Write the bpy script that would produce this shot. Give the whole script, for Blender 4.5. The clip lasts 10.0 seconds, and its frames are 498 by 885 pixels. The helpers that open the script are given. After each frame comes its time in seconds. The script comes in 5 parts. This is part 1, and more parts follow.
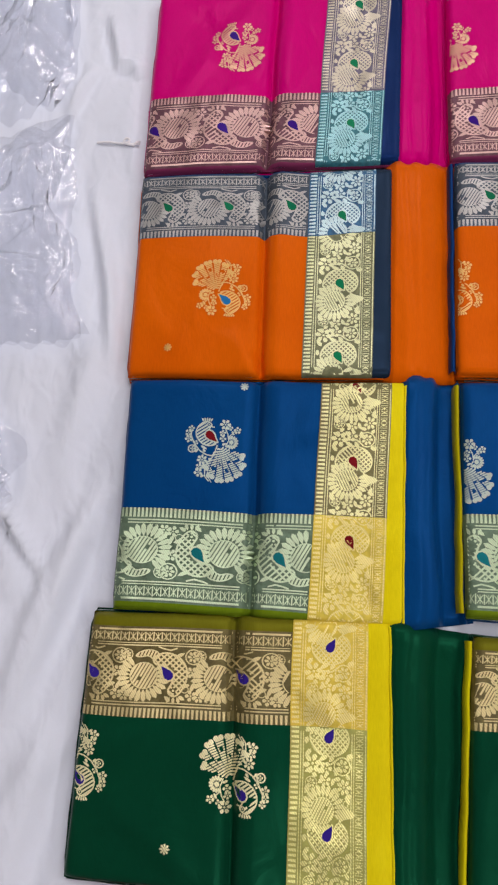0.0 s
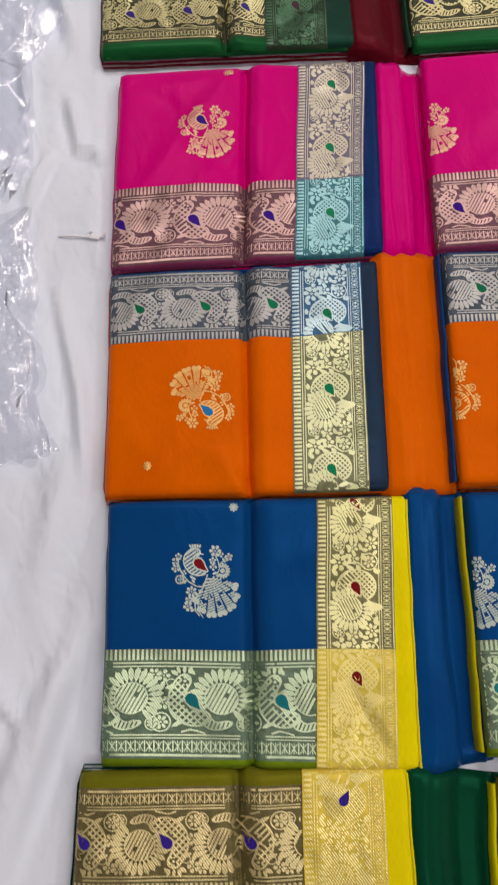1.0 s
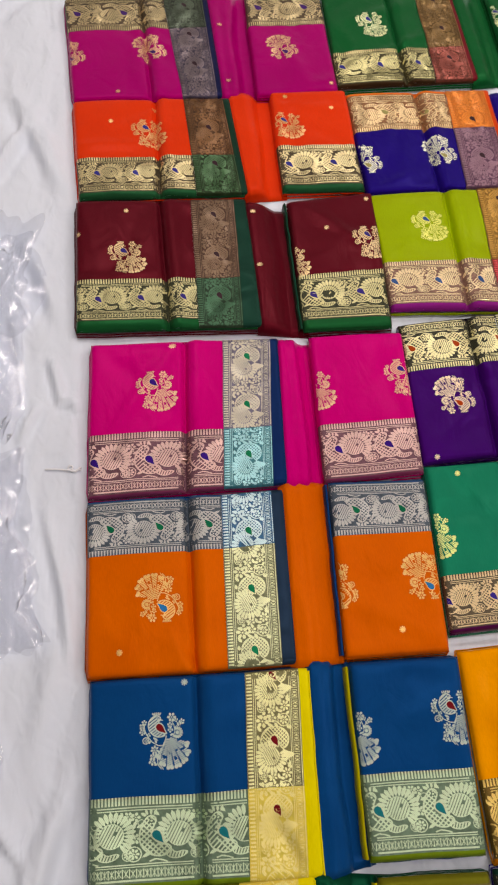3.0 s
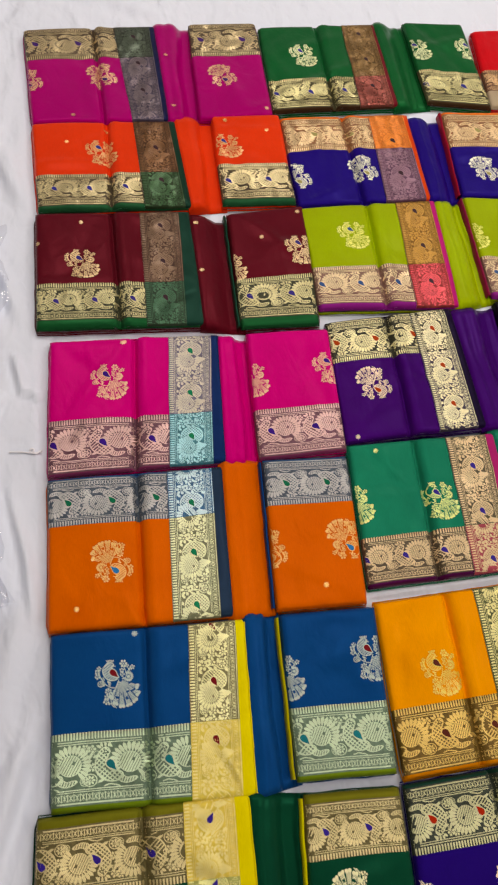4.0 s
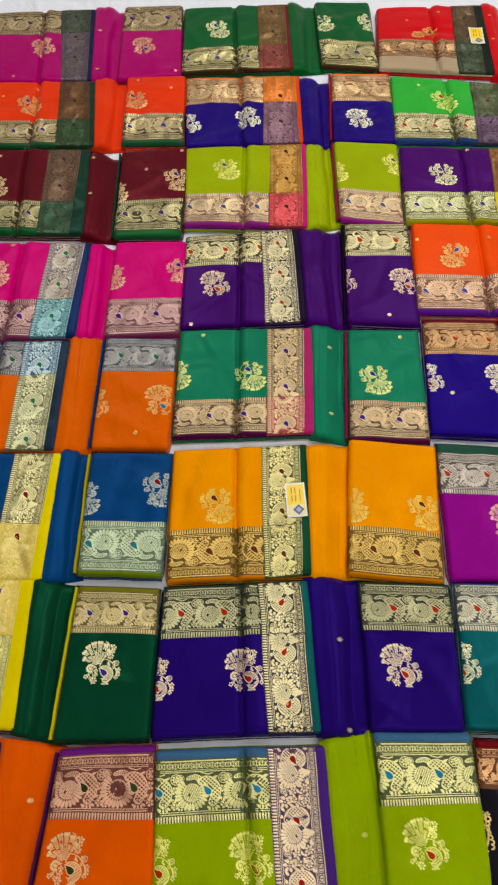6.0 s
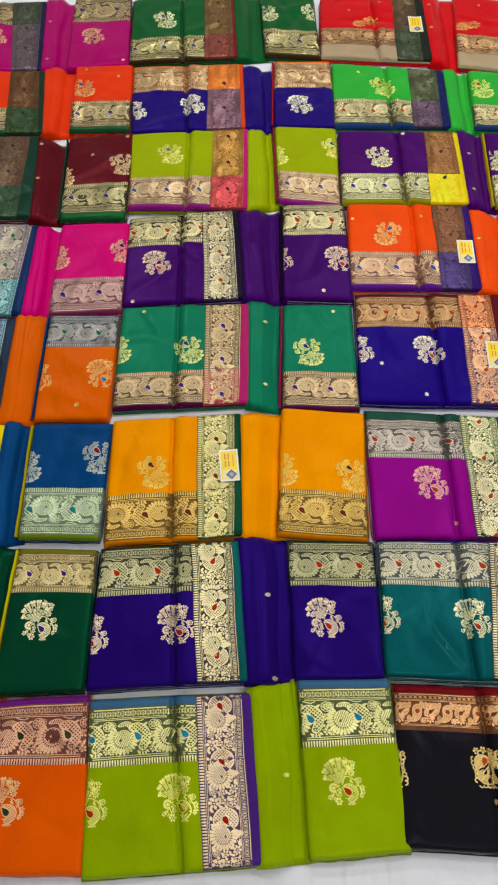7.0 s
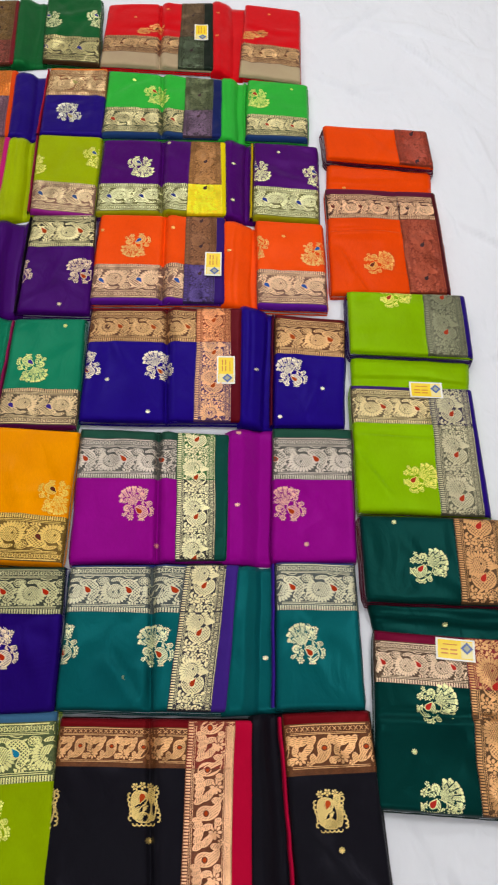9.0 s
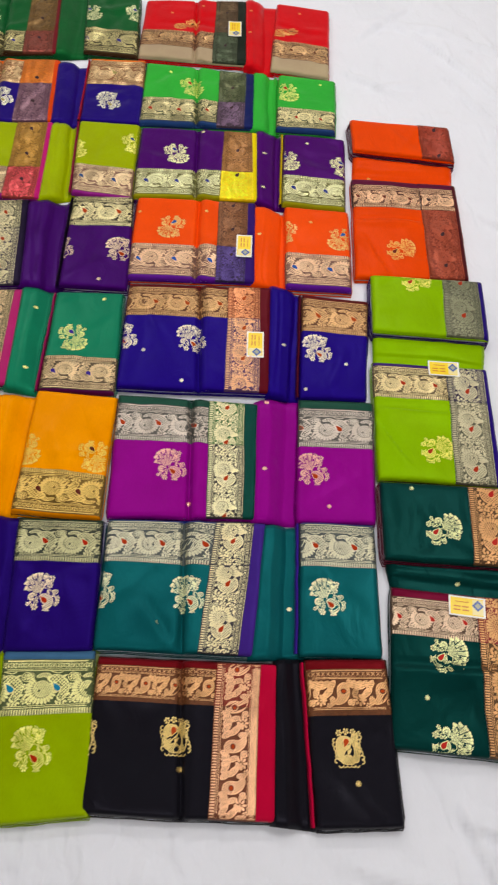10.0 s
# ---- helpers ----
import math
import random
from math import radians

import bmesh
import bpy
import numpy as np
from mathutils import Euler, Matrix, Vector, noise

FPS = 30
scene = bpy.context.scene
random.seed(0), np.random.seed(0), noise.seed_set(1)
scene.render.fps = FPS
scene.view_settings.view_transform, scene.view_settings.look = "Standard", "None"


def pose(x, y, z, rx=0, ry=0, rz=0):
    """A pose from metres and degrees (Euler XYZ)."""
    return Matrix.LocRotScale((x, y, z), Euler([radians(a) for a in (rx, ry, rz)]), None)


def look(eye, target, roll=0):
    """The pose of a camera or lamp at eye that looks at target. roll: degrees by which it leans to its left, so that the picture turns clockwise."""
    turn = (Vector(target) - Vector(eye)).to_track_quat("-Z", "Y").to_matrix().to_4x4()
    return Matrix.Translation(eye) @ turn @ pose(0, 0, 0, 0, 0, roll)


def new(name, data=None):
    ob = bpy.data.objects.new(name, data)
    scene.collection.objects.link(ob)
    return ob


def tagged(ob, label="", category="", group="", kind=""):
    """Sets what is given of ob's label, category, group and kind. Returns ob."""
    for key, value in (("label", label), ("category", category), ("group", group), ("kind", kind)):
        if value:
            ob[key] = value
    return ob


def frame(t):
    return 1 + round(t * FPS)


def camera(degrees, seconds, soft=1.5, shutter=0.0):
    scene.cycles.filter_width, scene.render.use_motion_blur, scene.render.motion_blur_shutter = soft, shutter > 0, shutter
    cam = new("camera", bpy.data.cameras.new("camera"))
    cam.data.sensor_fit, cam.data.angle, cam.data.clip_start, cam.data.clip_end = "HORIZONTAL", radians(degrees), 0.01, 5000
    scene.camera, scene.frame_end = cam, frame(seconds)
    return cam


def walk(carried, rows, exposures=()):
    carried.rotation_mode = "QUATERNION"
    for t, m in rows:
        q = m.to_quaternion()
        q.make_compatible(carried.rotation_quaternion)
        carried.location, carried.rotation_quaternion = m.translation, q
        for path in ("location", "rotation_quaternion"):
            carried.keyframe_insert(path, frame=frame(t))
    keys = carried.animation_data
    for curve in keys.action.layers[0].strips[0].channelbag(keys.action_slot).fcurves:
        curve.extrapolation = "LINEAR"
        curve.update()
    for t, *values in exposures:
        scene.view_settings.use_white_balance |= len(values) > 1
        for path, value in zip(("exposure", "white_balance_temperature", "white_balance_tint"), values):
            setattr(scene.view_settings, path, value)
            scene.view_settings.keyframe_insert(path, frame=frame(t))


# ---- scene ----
cam = camera(38.0, 10.0, soft=2.1, shutter=0.2)
PATH = [
    (0, (0.24, -0.341, 0.927), (0.085, 0.182, -0.997), -17.4),
    (0.5, (0.244, -0.293, 0.937), (0.161, 0.231, -0.992), -10.6),
    (1, (0.205, -0.191, 0.896), (0.164, 0.362, -1.025), -8.2),
    (1.5, (0.144, -0.118, 0.914), (0.297, 0.482, -0.988), 9.3),
    (2, (0.135, -0.072, 1.018), (0.339, 0.603, -0.854), 12.2),
    (2.2, (0.144, -0.078, 1.066), (0.348, 0.632, -0.792), 11.2),
    (3.3, (0.179, -0.163, 1.363), (0.398, 0.614, -0.467), 9.1),
    (3.5, (0.182, -0.185, 1.398), (0.43, 0.594, -0.427), 10.6),
    (4, (0.203, -0.266, 1.433), (0.506, 0.524, -0.379), 13.6),
    (4.5, (0.304, -0.444, 1.491), (0.559, 0.409, -0.3), 10.6),
    (5, (0.444, -0.647, 1.503), (0.541, 0.271, -0.271), 1.8),
    (5.5, (0.622, -0.719, 1.503), (0.657, 0.202, -0.272), -0.8),
    (6, (0.778, -0.786, 1.552), (0.816, 0.12, -0.231), -0.0),
    (6.2, (0.81, -0.817, 1.557), (0.856, 0.083, -0.228), 0.6),
    (7.3, (0.967, -0.916, 1.601), (1.035, -0.006, -0.179), 0.4),
    (7.5, (1.023, -0.936, 1.608), (1.096, -0.019, -0.168), 0.4),
    (8, (1.193, -0.98, 1.592), (1.279, -0.058, -0.181), 0.6),
    (8.5, (1.36, -0.971, 1.559), (1.475, -0.048, -0.212), 2.3),
    (8.6, (1.405, -0.949, 1.555), (1.515, -0.028, -0.217), 2.2),
    (9, (1.522, -0.883, 1.557), (1.667, 0.031, -0.216), 4.6),
    (9.5, (1.577, -0.908, 1.561), (1.737, -0.002, -0.215), 6.3),
    (10, (1.448, -1.005, 1.608), (1.588, -0.081, -0.16), 5.9),
]
walk(cam, [(t, look(eye, target, roll)) for t, eye, target, roll in PATH],
     exposures=[(0.0, -0.04, 6500, 18), (0.5, -0.04, 6780, 17), (1.0, -0.08, 6800, 16), (2.0, -0.06, 6750, 16), (3.5, -0.12, 7050, 15), (5.0, -0.08, 7000, 14), (6.0, -0.10, 6900, 11), (8.0, -0.09, 6780, 9), (9.0, -0.11, 6780, 10), (10.0, -0.10, 6900, 12)])

# ---- light: a closed white room, with unseen lamps added under the ceiling ----
world = bpy.data.worlds.new("room_air")
world.use_nodes = True
world.node_tree.nodes["Background"].inputs["Color"].default_value = (0.9, 0.95, 1.0, 1)
world.node_tree.nodes["Background"].inputs["Strength"].default_value = 0.12
scene.world = world


def unseen_lamp(x, y, power, turn=0.0, length=1.2, width=0.25, colour=(1.0, 0.985, 0.96)):
    data = bpy.data.lights.new("unseen_ceiling_light", "AREA")
    data.shape, data.size, data.size_y, data.energy, data.color = "RECTANGLE", length, width, power, colour
    ob = new("unseen_ceiling_light", data)
    ob.matrix_world = pose(x, y, 2.84, 0, 0, turn)
    return ob


# added lamps: places and powers chosen to even out brightness and raise glints
unseen_lamp(0.1, 2.4, 29.4)
unseen_lamp(2.2, 2.4, 25.1)
unseen_lamp(2.9, 0.3, 30.5, 90)
unseen_lamp(1.0, 0.7, 19.6)
unseen_lamp(-1.4, -0.6, 2.2, 90)
# added behind the camera to brighten the near rows
unseen_lamp(1.4, -2.0, 28.3)

# ---- materials ----
def rgb(code):
    """Linear colour from a six-digit code."""
    out = []
    for i in (0, 2, 4):
        c = int(code[i:i + 2], 16) / 255
        out.append(c / 12.92 if c <= 0.04045 else ((c + 0.055) / 1.055) ** 2.4)
    return (*out, 1.0)


def base_material(name):
    mat = bpy.data.materials.new(name)
    mat.use_nodes = True
    tree = mat.node_tree
    return mat, tree, tree.nodes["Principled BSDF"]


def add(tree, kind, **inputs):
    node = tree.nodes.new(kind)
    for key, value in inputs.items():
        node.inputs[key.replace("_", " ")].default_value = value
    return node


def coords(tree, scale=(1, 1, 1), turn=0.0):
    source = tree.nodes.new("ShaderNodeTexCoord")
    move = tree.nodes.new("ShaderNodeMapping")
    move.inputs["Scale"].default_value = scale
    move.inputs["Rotation"].default_value = (0, 0, radians(turn))
    tree.links.new(source.outputs["Object"], move.inputs["Vector"])
    return move.outputs["Vector"]


def mixed(tree, factor, a, b):
    """Colour mix; a and b are sockets or colours."""
    node = tree.nodes.new("ShaderNodeMix")
    node.data_type = "RGBA"
    if isinstance(factor, float):
        node.inputs[0].default_value = factor
    else:
        tree.links.new(factor, node.inputs[0])
    for slot, value in ((6, a), (7, b)):
        if isinstance(value, tuple):
            node.inputs[slot].default_value = value
        else:
            tree.links.new(value, node.inputs[slot])
    return node.outputs[2]


def ramped(tree, value, low, high):
    node = tree.nodes.new("ShaderNodeMapRange")
    node.inputs["From Min"].default_value, node.inputs["From Max"].default_value = low, high
    tree.links.new(value, node.inputs["Value"])
    return node.outputs["Result"]


def shade(colour, k):
    return (*[min(1.0, c * k) for c in colour[:3]], 1.0)


MADE = {}


def silk(code, rough=0.33, grain=1.0):
    """Satin-woven silk: thread streaks, cloudy dye, a soft sheen."""
    key = ("silk", code, rough)
    if key in MADE:
        return MADE[key]
    mat, tree, bsdf = base_material("silk_" + code)
    col = shade(rgb(code), 0.80)
    cloud = add(tree, "ShaderNodeTexNoise", Scale=9.0, Detail=3.0)
    tree.links.new(coords(tree), cloud.inputs["Vector"])
    thread = add(tree, "ShaderNodeTexNoise", Scale=1.0, Detail=2.0)
    tree.links.new(coords(tree, (1500, 90, 60)), thread.inputs["Vector"])
    weft = add(tree, "ShaderNodeTexNoise", Scale=1.0, Detail=2.0)
    tree.links.new(coords(tree, (60, 1300, 60)), weft.inputs["Vector"])
    a = mixed(tree, ramped(tree, cloud.outputs["Fac"], 0.3, 0.7), (col[0] * 0.95, col[1] * 0.80, col[2] * 0.86, 1.0), (min(1.0, col[0] * 1.16), col[1] * 1.12, col[2] * 1.08, 1.0))
    b = mixed(tree, ramped(tree, thread.outputs["Fac"], 0.3, 0.7), shade(col, 0.85), shade(col, 1.12))
    tree.links.new(mixed(tree, 0.45, a, b), bsdf.inputs["Base Color"])
    bump = add(tree, "ShaderNodeBump", Strength=0.12, Distance=0.0006)
    tree.links.new(weft.outputs["Fac"], bump.inputs["Height"])
    crease = add(tree, "ShaderNodeBump", Strength=0.5, Distance=0.006)
    soft = add(tree, "ShaderNodeTexNoise", Scale=17.0, Detail=4.0, Distortion=0.8)
    tree.links.new(coords(tree, (1, 0.6, 1)), soft.inputs["Vector"])
    tree.links.new(soft.outputs["Fac"], crease.inputs["Height"])
    tree.links.new(bump.outputs["Normal"], crease.inputs["Normal"])
    tree.links.new(crease.outputs["Normal"], bsdf.inputs["Normal"])
    bsdf.inputs["Roughness"].default_value = rough
    top = max(col[:3])
    bsdf.inputs["Specular IOR Level"].default_value = 0.21
    bsdf.inputs["Specular Tint"].default_value = (*[0.04 + 0.96 * (c / max(top, 0.05)) for c in col[:3]], 1.0)
    MADE[key] = mat
    return mat


def brocade(code, zari, share=0.12):
    """Border ground: silk shot through with fine metal thread."""
    key = ("brocade", code, zari)
    if key in MADE:
        return MADE[key]
    mat, tree, bsdf = base_material("brocade_" + code)
    r, g, b, _ = rgb(code)
    col, gold = (r, g * 0.98, b * 0.9, 1.0), rgb(zari)
    low, high = (0.8, 1.0) if 0.3 * col[0] + 0.6 * col[1] > 0.3 else (0.4, 0.66)
    twill = add(tree, "ShaderNodeTexWave", Scale=1.0, Distortion=1.5, Detail=1.0)
    tree.links.new(coords(tree, (330, 330, 1), 38), twill.inputs["Vector"])
    patch = add(tree, "ShaderNodeTexNoise", Scale=120.0, Detail=3.0)
    tree.links.new(coords(tree), patch.inputs["Vector"])
    woven = mixed(tree, ramped(tree, twill.outputs["Fac"], 0.45, 0.8), shade(col, 0.75), shade(gold, 0.75))
    ground = mixed(tree, ramped(tree, patch.outputs["Fac"], 0.35, 0.65), shade(col, low), shade(col, high))
    tree.links.new(mixed(tree, share, ground, woven), bsdf.inputs["Base Color"])
    bump = add(tree, "ShaderNodeBump", Strength=0.3, Distance=0.0006)
    tree.links.new(twill.outputs["Fac"], bump.inputs["Height"])
    tree.links.new(bump.outputs["Normal"], bsdf.inputs["Normal"])
    wave = add(tree, "ShaderNodeTexNoise", Scale=14.0, Detail=2.0)
    tree.links.new(coords(tree, (1, 0.6, 1)), wave.inputs["Vector"])
    sway = add(tree, "ShaderNodeBump", Strength=1.0, Distance=0.020)
    tree.links.new(wave.outputs["Fac"], sway.inputs["Height"])
    tree.links.new(bump.outputs["Normal"], sway.inputs["Normal"])
    tree.links.new(sway.outputs["Normal"], bsdf.inputs["Normal"])
    bsdf.inputs["Metallic"].default_value = 0.2
    bsdf.inputs["Roughness"].default_value = 0.46
    bsdf.inputs["Specular IOR Level"].default_value = 0.2
    MADE[key] = mat
    return mat


def zari_thread(code, metal=0.6):
    """Woven metal thread: bright diagonal hatching with sharp glints."""
    key = ("zari", code, metal)
    if key in MADE:
        return MADE[key]
    mat, tree, bsdf = base_material("zari_" + code)
    r, g, b, _ = rgb(code)
    k = min(1.18, 0.83 / max(r, g, b))
    col = (r * k, g * k * 0.98, b * k * 0.94, 1.0)
    hatch = add(tree, "ShaderNodeTexWave", Scale=1.0, Distortion=1.2, Detail=1.0)
    tree.links.new(coords(tree, (135, 135, 1), -35), hatch.inputs["Vector"])
    worn = add(tree, "ShaderNodeTexNoise", Scale=45.0, Detail=3.0)
    tree.links.new(coords(tree), worn.inputs["Vector"])
    lines = mixed(tree, ramped(tree, hatch.outputs["Fac"], 0.1, 0.6), shade(col, 0.74), shade(col, 1.15))
    dull = mixed(tree, ramped(tree, worn.outputs["Fac"], 0.3, 0.7), shade(col, 0.85), shade(col, 1.25))
    tree.links.new(mixed(tree, 0.4, lines, dull), bsdf.inputs["Base Color"])
    bump = add(tree, "ShaderNodeBump", Strength=0.42, Distance=0.0010)
    tree.links.new(hatch.outputs["Fac"], bump.inputs["Height"])
    wave = add(tree, "ShaderNodeTexNoise", Scale=14.0, Detail=2.0)
    tree.links.new(coords(tree, (1, 0.6, 1)), wave.inputs["Vector"])
    sway = add(tree, "ShaderNodeBump", Strength=1.0, Distance=0.020)
    tree.links.new(wave.outputs["Fac"], sway.inputs["Height"])
    tree.links.new(bump.outputs["Normal"], sway.inputs["Normal"])
    tree.links.new(sway.outputs["Normal"], bsdf.inputs["Normal"])
    tree.links.new(sway.outputs["Normal"], bsdf.inputs["Coat Normal"])
    bsdf.inputs["Metallic"].default_value = metal
    bsdf.inputs["Roughness"].default_value = 0.32
    bsdf.inputs["Coat Weight"].default_value = 0.25
    bsdf.inputs["Coat Roughness"].default_value = 0.16
    MADE[key] = mat
    return mat


def plain(name, code, rough=0.6, spots=40.0, depth=0.08):
    key = ("plain", name, code)
    if key in MADE:
        return MADE[key]
    mat, tree, bsdf = base_material(name)
    col = rgb(code)
    fine = add(tree, "ShaderNodeTexNoise", Scale=spots, Detail=4.0)
    tree.links.new(coords(tree), fine.inputs["Vector"])
    tree.links.new(mixed(tree, fine.outputs["Fac"], shade(col, 1 - depth), shade(col, 1 + depth)), bsdf.inputs["Base Color"])
    bsdf.inputs["Roughness"].default_value = rough
    MADE[key] = mat
    return mat


def sheet_cotton():
    """Washed white cotton: fine weave, faint greyish stains, soft wrinkles."""
    mat, tree, bsdf = base_material("white_cotton")
    stain = add(tree, "ShaderNodeTexNoise", Scale=2.2, Detail=4.0)
    tree.links.new(coords(tree), stain.inputs["Vector"])
    weave = add(tree, "ShaderNodeTexNoise", Scale=420.0, Detail=2.0)
    tree.links.new(coords(tree), weave.inputs["Vector"])
    a = mixed(tree, ramped(tree, stain.outputs["Fac"], 0.35, 0.75), (0.735, 0.77, 0.86, 1), (0.675, 0.71, 0.80, 1))
    b = mixed(tree, weave.outputs["Fac"], (0.705, 0.74, 0.82, 1), (0.77, 0.80, 0.89, 1))
    tree.links.new(mixed(tree, 0.4, a, b), bsdf.inputs["Base Color"])
    rumple = add(tree, "ShaderNodeTexNoise", Scale=1.0, Detail=1.5, Distortion=0.6)
    tree.links.new(coords(tree, (15, 8, 1), 24), rumple.inputs["Vector"])
    low = add(tree, "ShaderNodeBump", Strength=0.8, Distance=0.019)
    tree.links.new(rumple.outputs["Fac"], low.inputs["Height"])
    pucker = add(tree, "ShaderNodeTexNoise", Scale=1.0, Detail=1.0, Distortion=0.9)
    tree.links.new(coords(tree, (38, 22, 1), -18), pucker.inputs["Vector"])
    mid = add(tree, "ShaderNodeBump", Strength=0.4, Distance=0.006)
    tree.links.new(pucker.outputs["Fac"], mid.inputs["Height"])
    tree.links.new(low.outputs["Normal"], mid.inputs["Normal"])
    fine = add(tree, "ShaderNodeBump", Strength=0.15, Distance=0.0008)
    tree.links.new(weave.outputs["Fac"], fine.inputs["Height"])
    tree.links.new(mid.outputs["Normal"], fine.inputs["Normal"])
    tree.links.new(fine.outputs["Normal"], bsdf.inputs["Normal"])
    bsdf.inputs["Roughness"].default_value = 0.8
    bsdf.inputs["Sheen Weight"].default_value = 0.1
    return mat


def clear_film():
    """Thin clear plastic: mostly see-through, with sharp gloss on its crumples."""
    mat, tree, bsdf = base_material("clear_film")
    glass = add(tree, "ShaderNodeBsdfTransparent", Color=(0.885, 0.89, 0.91, 1))
    gloss = add(tree, "ShaderNodeBsdfGlossy", Roughness=0.06)
    crump = add(tree, "ShaderNodeTexNoise", Scale=1.0, Detail=3.0, Distortion=1.5)
    tree.links.new(coords(tree, (90, 14, 12), 28), crump.inputs["Vector"])
    bump = add(tree, "ShaderNodeBump", Strength=0.5, Distance=0.005)
    tree.links.new(crump.outputs["Fac"], bump.inputs["Height"])
    tree.links.new(bump.outputs["Normal"], gloss.inputs["Normal"])
    rim = add(tree, "ShaderNodeFresnel", IOR=1.6)
    tree.links.new(bump.outputs["Normal"], rim.inputs["Normal"])
    both = tree.nodes.new("ShaderNodeMixShader")
    tree.links.new(ramped(tree, rim.outputs["Fac"], 0.0, 0.62), both.inputs["Fac"])
    tree.links.new(glass.outputs["BSDF"], both.inputs[1])
    tree.links.new(gloss.outputs["BSDF"], both.inputs[2])
    tree.links.new(both.outputs["Shader"], tree.nodes["Material Output"].inputs["Surface"])
    tree.nodes.remove(bsdf)
    return mat

# ---- mesh helpers ----
def mesh_part(name, verts, faces, material, parent=None, label="", smooth=True):
    data = bpy.data.meshes.new(name)
    data.from_pydata([tuple(v) for v in verts], [], faces)
    data.materials.append(material)
    if smooth:
        data.polygons.foreach_set("use_smooth", [True] * len(data.polygons))
    data.update()
    ob = new(name, data)
    if parent:
        ob.parent = parent
    if label:
        tagged(ob, label)
    return ob


def slab_box(name, lo, hi, material, label=""):
    (a, b, c), (d, e, f) = lo, hi
    verts = [(a, b, c), (d, b, c), (d, e, c), (a, e, c), (a, b, f), (d, b, f), (d, e, f), (a, e, f)]
    faces = [(3, 2, 1, 0), (4, 5, 6, 7), (0, 1, 5, 4), (1, 2, 6, 5), (2, 3, 7, 6), (3, 0, 4, 7)]
    ob = mesh_part(name, verts, faces, material, smooth=False)
    return tagged(ob, label, kind="structure")


# ---- the room: out-of-view walls and ceiling are added to close it ----
# pale enough to bounce light into the metal thread
wall_paint = plain("wall_paint", "d2d0cc", 0.8, 6.0, 0.04)
tile_grey = plain("floor_stone", "b5b0a8", 0.4, 14.0, 0.12)
slab_box("floor", (-2.6, -3.6, -0.12), (4.8, 4.4, -0.02), tile_grey, "plain grey stone floor under the white sheet")
slab_box("ceiling", (-2.6, -3.6, 2.9), (4.8, 4.4, 3.0), wall_paint, "plain white ceiling, out of view, added to close the room")
slab_box("wall_north", (-2.6, 4.4, -0.12), (4.8, 4.5, 3.0), wall_paint, "plain white wall, out of view, added to close the room")
slab_box("wall_south", (-2.6, -3.7, -0.12), (4.8, -3.6, 3.0), wall_paint, "plain white wall, out of view, added to close the room")
slab_box("wall_west", (-2.7, -3.7, -0.12), (-2.6, 4.5, 3.0), wall_paint, "plain white wall, out of view, added to close the room")
slab_box("wall_east", (4.8, -3.7, -0.12), (4.9, 4.5, 3.0), wall_paint, "plain white wall, out of view, added to close the room")


BASE = 0.012  # top of the sheet


